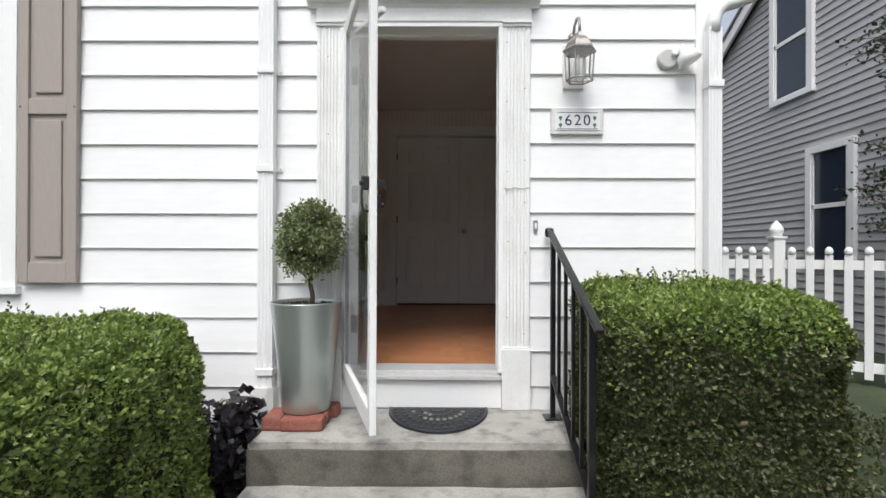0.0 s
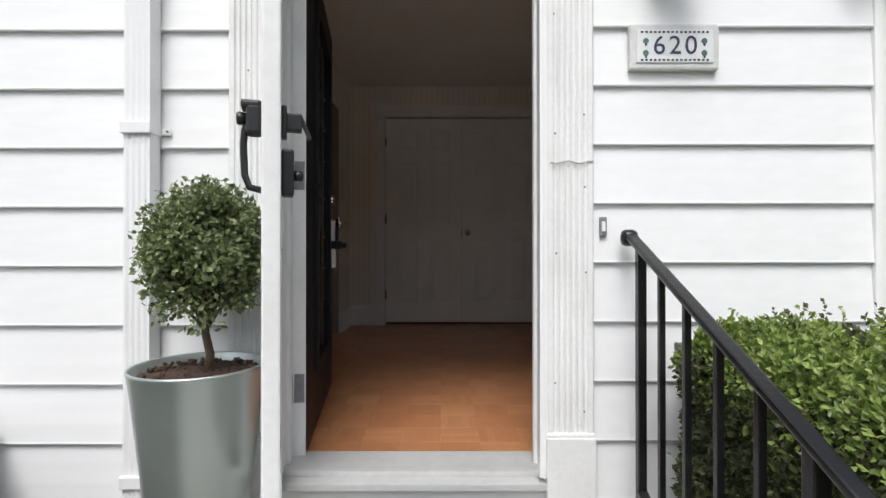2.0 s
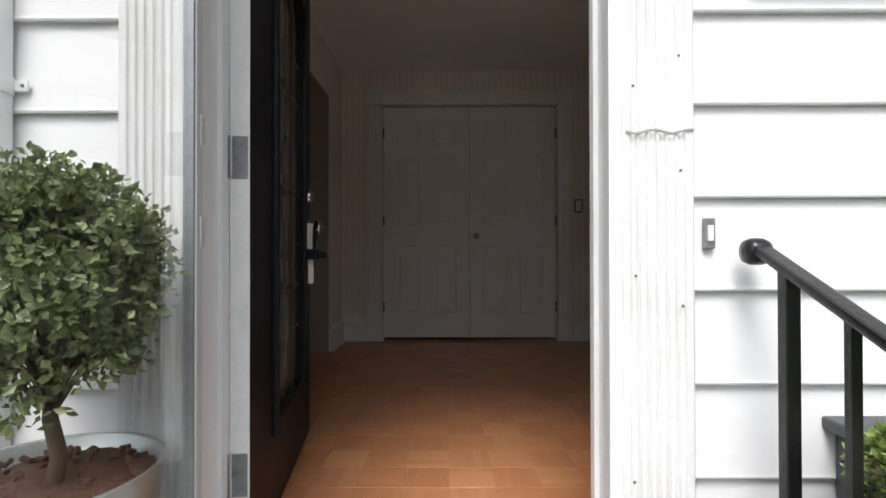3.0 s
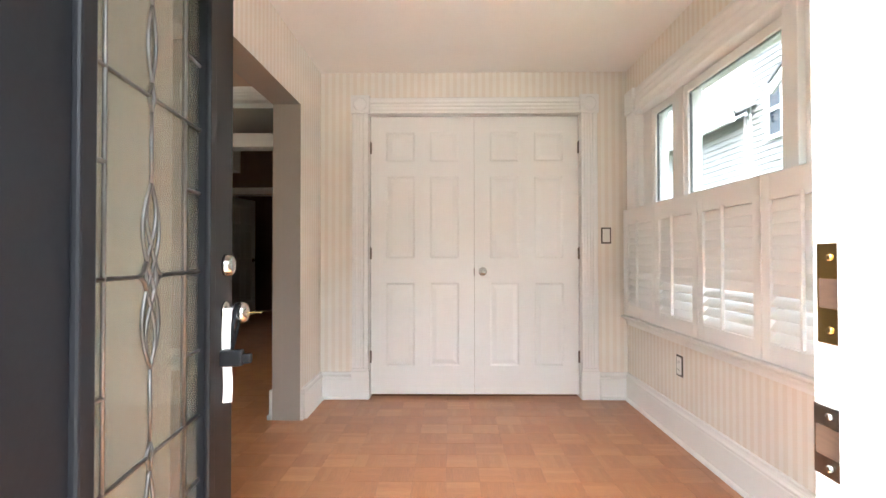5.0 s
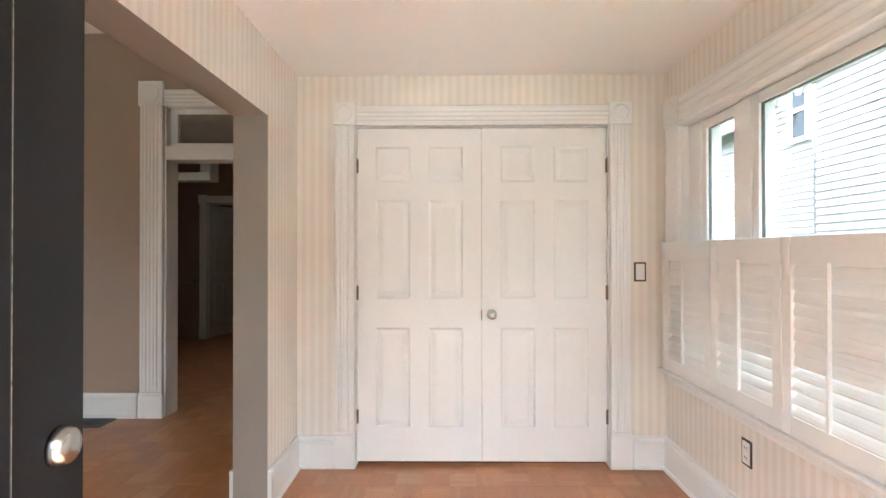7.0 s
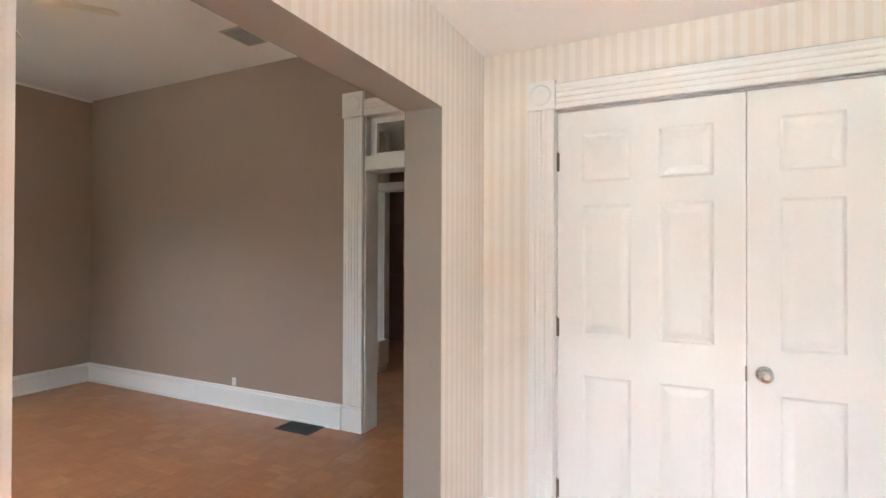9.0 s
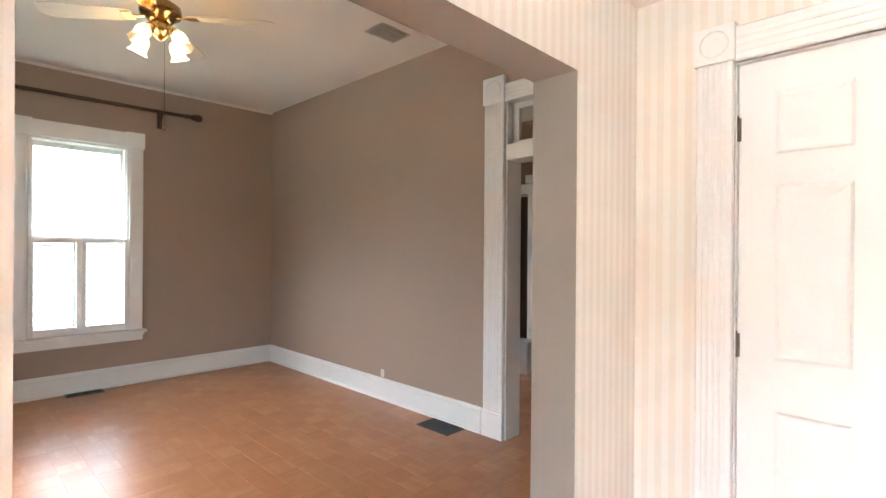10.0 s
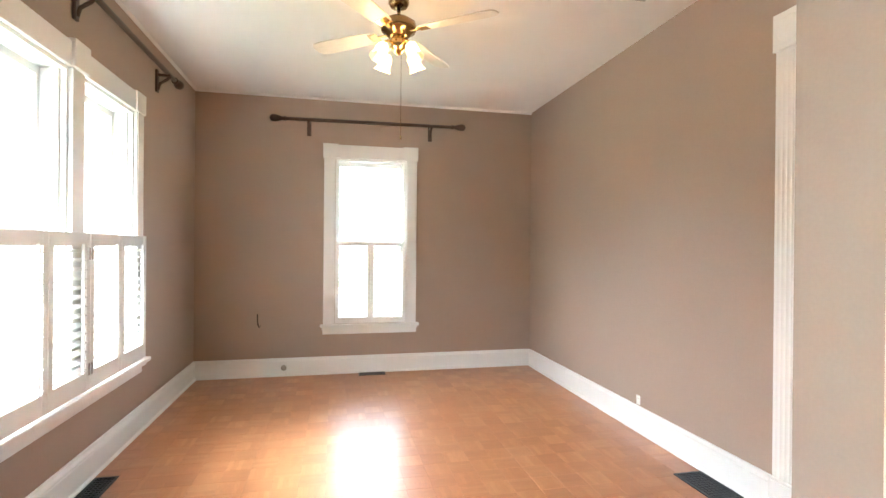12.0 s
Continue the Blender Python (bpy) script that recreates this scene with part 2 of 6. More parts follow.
def lathe(bm, profile, steps=24, m=None, smooth=True, caps=True):
    """A solid of revolution about z; profile of (radius, height)."""
    m = m if m is not None else Matrix()
    rings = [[bm.verts.new(m @ Vector((r * math.cos(2 * math.pi * k / steps), r * math.sin(2 * math.pi * k / steps), z))) for k in range(steps)] for r, z in profile]
    for a, b in zip(rings, rings[1:]):
        for k in range(steps):
            f = bm.faces.new((a[k], a[(k + 1) % steps], b[(k + 1) % steps], b[k]))
            f.smooth = smooth
    if caps:
        for ring, z in ((rings[0], 1), (rings[-1], 0)):
            bm.faces.new(ring[::-1] if z else ring)


def tube(bm, points, r, steps=10, closed=False):
    """A round tube along points; r is one radius or one a point."""
    pts = [Vector(p) for p in points]
    rings, last = [], None
    for i, p in enumerate(pts):
        a, b = pts[max(i - 1, 0)], pts[min(i + 1, len(pts) - 1)]
        d = (b - a).normalized()
        s = last if last is not None else (Vector((0, 0, 1)) if abs(d.z) < 0.9 else Vector((1, 0, 0)))
        s = (s - d * s.dot(d)).normalized()
        last, u = s, d.cross(s)
        rad = r[i] if isinstance(r, (list, tuple)) else r
        rings.append([bm.verts.new(p + rad * (math.cos(2 * math.pi * k / steps) * s + math.sin(2 * math.pi * k / steps) * u)) for k in range(steps)])
    for a, b in zip(rings, rings[1:]):
        for k in range(steps):
            bm.faces.new((a[k], a[(k + 1) % steps], b[(k + 1) % steps], b[k])).smooth = True
    bm.faces.new(rings[0][::-1])
    bm.faces.new(rings[-1])


def mesh_of(bm, name, mats):
    me = bpy.data.meshes.new(name)
    bmesh.ops.recalc_face_normals(bm, faces=bm.faces)
    bm.to_mesh(me)
    bm.free()
    for m in mats if isinstance(mats, (list, tuple)) else [mats]:
        me.materials.append(m)
    return me


def thing(name, label, category, at=None, group="", kind="", bm=None, mats=None):
    """A top-level thing: an Empty at its base, or a mesh."""
    ob = new(name, mesh_of(bm, name, mats) if bm is not None else None)
    if at is not None:
        ob.matrix_basis = at
    return tagged(ob, label, category, group, kind)


def part(name, bm, mats, parent, label="", at=None):
    ob = new(name, mesh_of(bm, name, mats))
    ob.parent = parent
    if at is not None:
        ob.matrix_basis = at
    return tagged(ob, label)


def share(name, me, parent, at):
    """One more object on a mesh that others use too."""
    ob = new(name, me)
    ob.parent, ob.matrix_basis = parent, at
    return ob


def B(*args, **kw):
    bm = bmesh.new()
    for a in args:
        box(bm, *a, **kw)
    return bm


def wall(name, axis, lo, hi, a0, a1, z0, z1, holes, mats, label):
    """A wall across axis from lo to hi, along the other axis a0..a1, with holes (a, b, z, z). mats: lo side, hi side, reveals."""
    bm = bmesh.new()
    cuts = sorted({a0, a1, *[h[0] for h in holes], *[h[1] for h in holes]})
    for p, q in zip(cuts, cuts[1:]):
        mid = (p + q) / 2
        zs = z0
        for h in sorted([h for h in holes if h[0] < mid < h[1]], key=lambda h: h[2]) + [(0, 0, z1, z1)]:
            if h[2] - zs > 1e-4:
                a, b = ((lo, p, zs), (hi, q, h[2])) if axis == "x" else ((p, lo, zs), (q, hi, h[2]))
                n = 0 if axis == "x" else 1
                for f in box(bm, a, b):
                    c = f.calc_center_median()[n]
                    f.material_index = 0 if abs(c - lo) < 1e-4 else 1 if abs(c - hi) < 1e-4 else 2
            zs = h[3]
    return thing(name, label, "wall", kind="structure", bm=bm, mats=mats)


# ---- the plan, in metres ----
FACE, INNER, PORCH, GROUND = 3.125, 3.268, -0.19, -0.56
WEST0, WEST1, EAST0, EAST1 = -0.845, -0.67, 1.546, 1.75
CLOSET, BACK, FAR, LIVING_FRONT = 6.40, 7.28, -5.54, 3.56
CEIL_HALL, CEIL_LIVING = 2.36, 3.02
DOOR = (-0.275, 0.585, -0.03, 1.90)

wall("wall_front", "y", FACE, INNER, WEST0, EAST0, -0.6, 3.3, [DOOR], [white_siding, wallpaper, white_trim], "front wall with the entrance, striped wallpaper inside")
wall("wall_front_living", "y", FACE, LIVING_FRONT, -5.74, WEST0, -0.6, 3.3, [(-3.95, -3.185, 0.56, 2.36), (-3.055, -2.29, 0.56, 2.36)], [white_siding, taupe, white_trim], "front wall of the living room in taupe paint")
wall("wall_east", "x", EAST0, EAST1, FACE, 6.75, -0.6, 3.3, [(3.72, 6.19, 0.62, 2.0)], [wallpaper, white_siding, white_trim], "side wall with wide window and striped wallpaper")
wall("wall_closet", "y", CLOSET, CLOSET + 0.12, WEST1, EAST0, 0, CEIL_HALL, [(-0.315, 1.21, 0, 2.05)], [wallpaper, white_trim, white_trim], "closet wall with striped wallpaper")
wall("wall_west", "x", WEST0, WEST1, INNER, 7.4, 0, CEIL_LIVING, [(4.49, 5.918, 0, 1.985)], [taupe, wallpaper, greige], "wall between entrance and living room with wide opening")
wall("wall_far", "x", FAR - 0.2, FAR, LIVING_FRONT, BACK, -0.6, 3.3, [(4.99, 5.77, 0.55, 2.37)], [white_siding, taupe, white_trim], "taupe living room end wall with one window")
wall("wall_back", "y", BACK, BACK + 0.16, -5.74, WEST0, -0.6, 3.3, [(-1.985, -1.09, -0.03, 2.44)], [taupe, taupe, white_trim], "taupe living room wall with cased doorway")
thing("ceiling_entry", "plain white painted entrance ceiling", "ceiling", kind="structure", bm=B(((WEST1, INNER, CEIL_HALL), (EAST0, CLOSET + 0.12, CEIL_HALL + 0.1))), mats=ceiling_white)
thing("ceiling_living", "plain white painted living room ceiling", "ceiling", kind="structure", bm=B(((FAR, LIVING_FRONT, CEIL_LIVING), (WEST0, BACK, CEIL_LIVING + 0.1))), mats=ceiling_white)
thing("roof", "dark shingle house roof over the rooms", "roof", kind="structure", bm=B(((-5.9, 3.0, 3.3), (1.9, 12.2, 3.42))), mats=brown_wood)
# floor bed under the parquet
thing("floor", "orange brown finger-block parquet floor with worn varnish", "floor", kind="structure", bm=B(((-5.54, 3.14, -0.12), (EAST0, 11.9, -0.012))), mats=floor_gap)

# ---- trim helpers ----
def placed(bm, m):
    bmesh.ops.transform(bm, matrix=m, verts=bm.verts)
    return bm


def extrude(bm, profile, z0, z1, m=None):
    """A closed profile of (x, y) carried from z0 to z1."""
    m = m if m is not None else Matrix()
    a, b = [bm.verts.new(m @ Vector((x, y, z0))) for x, y in profile], [bm.verts.new(m @ Vector((x, y, z1))) for x, y in profile]
    n = len(profile)
    for k in range(n):
        bm.faces.new((a[k], a[(k + 1) % n], b[(k + 1) % n], b[k]))
    bm.faces.new(a[::-1])
    bm.faces.new(b)


def reeded(width, depth, flutes, margin, groove=0.006):
    """Profile of a fluted casing board: back on y = 0, face towards -y, rounded flutes cut into it."""
    pts = [(0, 0), (0, -depth + 0.004), (0.004, -depth)]
    w = (width - 2 * margin) / flutes
    for k in range(flutes):
        x = margin + k * w
        pts += [(x + 0.10 * w, -depth), (x + 0.24 * w, -depth + 0.75 * groove), (x + 0.5 * w, -depth + groove), (x + 0.76 * w, -depth + 0.75 * groove), (x + 0.90 * w, -depth)]
    return pts + [(width - 0.004, -depth), (width, -depth + 0.004), (width, 0)]


def ends_profile(height, depth):
    """Tall baseboard: plain face, ogee cap, quarter round at the floor. (out, up)."""
    return [(0, 0), (depth + 0.014, 0), (depth + 0.013, 0.008), (depth + 0.008, 0.016), (depth, 0.02), (depth, height - 0.05), (depth - 0.003, height - 0.046),
            (depth + 0.004, height - 0.04), (depth + 0.004, height - 0.03), (depth - 0.004, height - 0.022), (depth - 0.008, height - 0.012), (depth - 0.008, height - 0.003), (depth - 0.012, height), (0, height)]


def run(name, profile, p, q, mats, label, category, kind="structure", parent=None):
    """A moulding along the floor line p to q; its profile's first axis points to the left of the way."""
    p, q = Vector((*p, 0)) if len(p) == 2 else Vector(p), Vector((*q, 0)) if len(q) == 2 else Vector(q)
    d = (q - p).normalized()
    out, up = Vector((-d.y, d.x, 0)), Vector((0, 0, 1))
    bm = bmesh.new()
    a, b = [bm.verts.new(p + out * x + up * z) for x, z in profile], [bm.verts.new(q + out * x + up * z) for x, z in profile]
    n = len(profile)
    for k in range(n):
        bm.faces.new((a[k], a[(k + 1) % n], b[(k + 1) % n], b[k]))
    bm.faces.new(a[::-1])
    bm.faces.new(b)
    if parent:
        return part(name, bm, mats, parent)
    return thing(name, label, category, kind=kind, bm=bm, mats=mats)


def facing(x, y, z, angle):
    """Local frame whose -y is the room side; angle turns it about z."""
    return pose(x, y, z, 0, 0, angle)


def rosette_block(size, depth):
    bm = B(((0, 0, 0), (size, -depth, size)), bevel=0.004)
    c = size / 2
    lathe(bm, [(0.36 * size, 0.0), (0.36 * size, 0.001), (0.3 * size, 0.0025), (0.25 * size, 0.0015), (0.16 * size, 0.0015), (0.12 * size, 0.0025), (0.03 * size, 0.003)], 20, pose(c, -depth, c, 90, 0, 0))
    return bm


def cased_opening(name, label, m, width, height, cas, head, plinth, depth=0.024, flutes=4, legs=(1, 1), mats=None):
    """Fluted casing round an opening: local x along the wall, 0..width is the clear opening, face to -y."""
    ob = thing(name, label, "door casing", at=m, kind="structure")
    mats = mats or white_trim
    for k in range(2):
        if not legs[k]:
            continue
        x = -cas if k == 0 else width
        bm = bmesh.new()
        extrude(bm, [(x + a, b) for a, b in reeded(cas, depth, flutes, 0.018, 0.0035)], plinth, height)
        part("casing_leg", bm, mats, ob)
        bm = B(((x - 0.006, 0, 0), (x + cas + 0.006, -depth - 0.010, plinth - 0.02)), bevel=0.003)
        box(bm, (x - 0.002, 0, plinth - 0.02), (x + cas + 0.002, -depth - 0.006, plinth), 0.006)
        part("plinth_block", bm, mats, ob)
        bm = rosette_block(cas + 0.016, depth + 0.012)
        part("rosette_block", placed(bm, pose(x - 0.008, 0, height)), mats, ob)
    bm = bmesh.new()
    extrude(bm, [(a, b) for a, b in reeded(head, depth, 3, 0.02, 0.0035)], 0.008, width - 0.008, Matrix(((0, 0, 1, 0), (0, 1, 0, 0), (1, 0, 0, height), (0, 0, 0, 1))))
    part("casing_head", bm, mats, ob)
    return ob


# ---- hardware and door leaves ----
steel = paint("brushed_steel", (0.55, 0.54, 0.52), 0.22, 1.0, vary=0.05, bump=0.02)
brass = paint("polished_brass", (0.72, 0.50, 0.20), 0.18, 1.0, vary=0.08, bump=0.02)
antique_brass = paint("antique_brass", (0.36, 0.24, 0.11), 0.22, 1.0, vary=0.15)
dark_metal = paint("tarnished_hinge_metal", (0.20, 0.17, 0.14), 0.4, 0.9, vary=0.2)
grey_metal = paint("galvanised_hinge", (0.30, 0.31, 0.32), 0.5, 0.8, vary=0.15)
black_plastic = paint("black_plastic", (0.012, 0.012, 0.013), 0.36, vary=0.15)
white_plastic = paint("white_plastic", (0.78, 0.77, 0.74), 0.37, vary=0.02, bump=0)
dark_plate = paint("dark_bronze_plate", (0.07, 0.055, 0.045), 0.4, 0.5, vary=0.1)


def panel_leaf(name, label, m, w, h, t, fields, mats, parent=None, kind=""):
    """A framed door leaf: local x 0..w, z 0..h, face at y = 0, thickness to +y. fields: (x0, x1, z0, z1) of each raised panel."""
    leaf = thing(name, label, "door", at=m, kind=kind)
    bm = bmesh.new()
    cols, rows = sorted({0, w, *[v for f in fields for v in f[:2]]}), sorted({0, h, *[v for f in fields for v in f[2:]]})
    for x0, x1 in zip(cols, cols[1:]):
        z = 0
        for f in sorted([f for f in fields if f[0] - 1e-5 <= x0 and x1 <= f[1] + 1e-5], key=lambda f: f[2]) + [(0, 0, h, h)]:
            if f[2] > z + 1e-5:
                box(bm, (x0, 0, z), (x1, t, f[2]))
            z = f[3]
    bmesh.ops.remove_doubles(bm, verts=bm.verts, dist=1e-5)
    part("leaf_frame", bm, mats, leaf)
    for x0, x1, z0, z1 in fields:
        bm = bmesh.new()
        rings = []
        for inset, y in ((0, 0.0005), (0.010, 0.007), (0.018, 0.0075), (0.045, 0.002), (0.048, 0.002)):
            rings.append([bm.verts.new(v) for v in ((x0 + inset, y, z0 + inset), (x1 - inset, y, z0 + inset), (x1 - inset, y, z1 - inset), (x0 + inset, y, z1 - inset))])
        for a, b in zip(rings, rings[1:]):
            for k in range(4):
                bm.faces.new((a[k], a[(k + 1) % 4], b[(k + 1) % 4], b[k]))
        bm.faces.new(rings[-1])
        back = [bm.verts.new((v.co.x, t - 0.004, v.co.z)) for v in rings[0]]
        for k in range(4):
            bm.faces.new((rings[0][k], rings[0][(k + 1) % 4], back[(k + 1) % 4], back[k]))
        bm.faces.new(back[::-1])
        part("panel", bm, mats, leaf)
    return leaf


def knob_mesh(r=0.027):
    bm = bmesh.new()
    lathe(bm, [(0.031, 0), (0.031, 0.004), (0.026, 0.008), (0.011, 0.011), (0.010, 0.024), (0.016, 0.030), (r, 0.042), (r, 0.050), (r * 0.82, 0.058), (r * 0.4, 0.062)], 24)
    return bm


# ---- front of the house ----
def lap_mesh(name, pitch, out, mats):
    """Unit-long lap of siding: butt edge proud at the foot, tapering to the head."""
    bm = bmesh.new()
    extrude(bm, [(0, 0), (-out, 0.0), (-out - 0.0015, 0.004), (-out, 0.010), (-0.004, pitch + 0.004), (0, pitch + 0.004)], 0, 1, Matrix(((0, 0, 1, 0), (1, 0, 0, 0), (0, 1, 0, 0), (0, 0, 0, 1))))
    return mesh_of(bm, name, mats)


lap = lap_mesh("lap", 0.1887, 0.017, white_siding)
front_siding = thing("siding", "white horizontal lap siding on the house front", "siding", kind="structure")
for k in range(-7, 12):
    z = 1.809 - 0.1887 * k
    spans = [(-5.74, -0.418), (0.736, 1.64)] if z < 2.0 else [(-5.74, 1.64)]
    if 0.3 < z < 2.44:
        spans = [(-5.74, -4.02), (-2.056, spans[0][1]), *spans[1:]]
    for x0, x1 in spans:
        rise = 0.012 if x0 > 0 else 0.0
        share("lap", lap, front_siding, Matrix.Translation((x0, FACE, z + rise)) @ Matrix.Diagonal((x1 - x0, 1, 1, 1)))
thing("foundation", "grey rendered foundation below the siding", "foundation", kind="structure", bm=B(((-5.72, FACE + 0.01, -0.62), (EAST1, FACE - 0.004, -0.262))), mats=concrete)
bm = B(((1.636, FACE + 0.01, -0.3), (1.755, FACE - 0.022, 3.3)), bevel=0.004)
thing("corner_board", "white corner board at the house edge", "corner board", kind="structure", bm=bm, mats=white_trim)
thing("soffit", "white soffit board under the roof edge", "soffit", kind="structure", bm=B(((-5.9, 2.75, 3.2), (1.95, FACE, 3.24))), mats=white_trim)

entry = thing("door_surround", "white fluted door surround with moulded cornice", "door surround", kind="structure")
for x0, x1 in ((-0.420, -0.281), (0.590, 0.737)):
    bm = bmesh.new()
    extrude(bm, [(x0 + a, FACE - 0.0 + b) for a, b in reeded(x1 - x0, 0.03, 6, 0.016, 0.007)], 0.15, 1.885)
    part("pilaster", bm, white_old, entry)
    bm = B(((x0 - 0.004, FACE, PORCH + 0.002), (x1 + 0.004, FACE - 0.044, 0.14)), bevel=0.004)
    box(bm, (x0 - 0.002, FACE, 0.14), (x1 + 0.002, FACE - 0.038, 0.152), 0.005)
    part("plinth", bm, white_old, entry)
    bm = B(((x0 - 0.003, FACE, 1.885), (x1 + 0.003, FACE - 0.038, 1.9)), ((x0 - 0.007, FACE, 1.9), (x1 + 0.007, FACE - 0.046, 1.914)), bevel=0.003)
    part("capital", bm, white_old, entry)
bm = bmesh.new()
extrude(bm, [(0, 0), (-0.012, 0), (-0.018, 0.012), (-0.022, 0.02), (-0.045, 0.026), (-0.058, 0.04), (-0.062, 0.056), (-0.085, 0.062), (-0.105, 0.085), (-0.108, 0.11), (-0.02, 0.15), (0, 0.15)], -0.47, 0.785,
        Matrix(((0, 0, 1, 0), (1, 0, 0, FACE - 0.02), (0, 1, 0, 1.985), (0, 0, 0, 1))))
part("cornice", bm, white_old, entry)
part("frieze", B(((-0.425, FACE, 1.914), (0.742, FACE - 0.03, 1.99)), bevel=0.003), white_old, entry)
part("riser_board", B(((-0.278, FACE + 0.02, PORCH + 0.002), (0.588, FACE - 0.008, -0.036)), bevel=0.002), white_trim, entry)
bm = B(((-0.281, FACE + 0.185, -0.03), (0.59, FACE - 0.035, -0.006)), bevel=0.004)
box(bm, (-0.272, FACE + 0.18, -0.006), (0.582, FACE + 0.015, 0.012), 0.004)
part("door_sill", bm, paint("aged_metal_sill", (0.56, 0.56, 0.55), 0.45, 0.2, vary=0.06, grain=40, dirt=(0.34, 0.32, 0.30), dirt_amount=0.3), entry, "aged grey-white metal sill")
# door frame: jambs, stops and head through the wall
for x0, x1, s in ((-0.281, -0.268, 1), (0.578, 0.591, -1)):
    bm = B(((x0, FACE - 0.03, 0.01), (x1, INNER, 1.905)))
    inner = x1 if s > 0 else x0
    box(bm, (inner, FACE - 0.03, 0.01), (inner + s * 0.012, FACE + 0.012, 1.895), 0.002)
    box(bm, (inner, FACE + 0.075, 0.01), (inner + s * 0.012, FACE + 0.103, 1.895), 0.002)
    part("jamb", bm, white_trim, entry)
part("door_head", B(((-0.268, FACE - 0.03, 1.885), (0.578, INNER, 1.905)), ((-0.256, FACE + 0.075, 1.873), (0.566, FACE + 0.103, 1.885))), white_trim, entry)
# strike plates on the latch jamb
for z, h, y0, y1, mt, lb in ((0.995, 0.082, 3.2335, 3.262, brass, "polished brass strike plate"), (0.874, 0.058, 3.2335, 3.2675, steel, "steel strike plate")):
    bm = B(((0.5760, y0, z - h / 2), (0.5785, y1, z + h / 2)), bevel=0.0008)
    for dz in (-0.36, 0.36):
        lathe(bm, [(0.003, 0), (0.003, 0.001), (0.0015, 0.0015)], 10, pose(0.5760, (y0 + y1) / 2, z + dz * h, 0, -90, 0))
    pl = part("strike_plate", bm, mt, entry, lb)
    part("bolt_hole", B(((0.5755, y0 + 0.005, z - 0.012), (0.5762, y1 - 0.003, z + 0.012))), brown_wood, pl)
# paint crack and nail heads on the surround
bm = bmesh.new()
for k in range(9):
    x = 0.600 + 0.015 * k
    bar(bm, (x, FACE - 0.0315, 1.008 + 0.004 * math.sin(5 * k)), (x + 0.015, FACE - 0.0315, 1.008 + 0.004 * math.sin(5 * k + 5)), 0.003, 0.004)
part("paint_crack", bm, paint("crack_grey", (0.35, 0.34, 0.33), 0.8), entry, "ragged grey crack in the paint")

bm = bmesh.new()
for x0, zs in ((-0.36, (0.35, 0.82, 1.3, 1.72)), (0.71, (0.22, 0.66, 0.93, 1.16, 1.55)), (0.615, (0.31, 0.72, 1.1, 1.48, 1.8))):
    for z in zs:
        lathe(bm, [(0.0035, 0), (0.003, 0.0012)], 7, pose(x0 + 0.004 * math.sin(20 * z), FACE - 0.0292, z, 90, 0, 0))
tagged(part("nail_heads", bm, paint("rusty_nail", (0.16, 0.13, 0.11), 0.8), entry, "small rusty nail heads"), kind="stuff")

# storm door, swung open
a, b = Vector((-0.272, 3.085, 0)), Vector((0.002, 2.238, 0))
yaw = math.degrees(math.atan2(b.y - a.y, b.x - a.x))
storm = thing("storm_door", "white full-glass storm door standing open", "storm door", at=pose(a.x, a.y, -0.012, 0, 0, yaw))
W, H, T = (b - a).length, 1.885, 0.027
for nm, p, q in (("stile", (0, 0, 0), (0.062, T, H)), ("stile", (W - 0.048, 0, 0), (W, T, H)), ("rail", (0.062, 0.001, 0), (W - 0.048, T - 0.001, 0.085)), ("rail", (0.062, 0.001, H - 0.07), (W - 0.048, T - 0.001, H))):
    bm = B((p, q), bevel=0.004)
    part(nm, bm, white_old, storm)
for nm, p, q in (("glass_bead", (0.062, 0.004, 0.085), (0.072, T - 0.004, H - 0.07)), ("glass_bead", (W - 0.062, 0.004, 0.085), (W - 0.048, T - 0.004, H - 0.07))):
    part(nm, B((p, q), bevel=0.002), grey_metal, storm, "grey glazing bead")
pane = part("pane", B(((0.07, T / 2 - 0.002, 0.085), (W - 0.06, T / 2 + 0.002, H - 0.07))), clear_glass, storm)
pane.visible_shadow = False
bm = B(((W - 0.044, -0.022, 0.908), (W - 0.014, 0.0, 0.952)), ((W - 0.044, -0.029, 0.944), (W - 0.014, 0.0, 0.958)), bevel=0.005)
tube(bm, [(W - 0.03, -0.016, 0.94), (W - 0.032, -0.024, 0.915), (W - 0.034, -0.026, 0.895), (W - 0.033, -0.024, 0.85), (W - 0.03, -0.017, 0.832), (W - 0.028, 0.0, 0.828)], 0.0052, 8)
lathe(bm, [(0.009, 0), (0.010, 0.010), (0.008, 0.013)], 16, pose(W - 0.03, -0.022, 0.932, 90, 0, 0))
part("pull_handle", bm, black_plastic, storm, "black pull handle with push button")
bm = B(((W - 0.045, T, 0.907), (W - 0.02, T + 0.008, 0.955)), ((W - 0.042, T + 0.006, 0.918), (W - 0.024, T + 0.03, 0.945)), bevel=0.003)
bar(bm, (W - 0.033, T + 0.026, 0.945), (W - 0.033, T + 0.042, 0.908), 0.012, 0.006, 0.002)
part("inside_latch", bm, black_plastic, storm, "black inside latch lever")
bm = B(((W - 0.046, T, 0.820), (W - 0.018, T + 0.018, 0.890)), bevel=0.004)
lathe(bm, [(0.008, 0), (0.008, 0.012), (0.005, 0.014)], 12, pose(W - 0.033, T + 0.018, 0.852, -90, 0, 0))
part("deadbolt", bm, black_plastic, storm, "scuffed black deadbolt box")
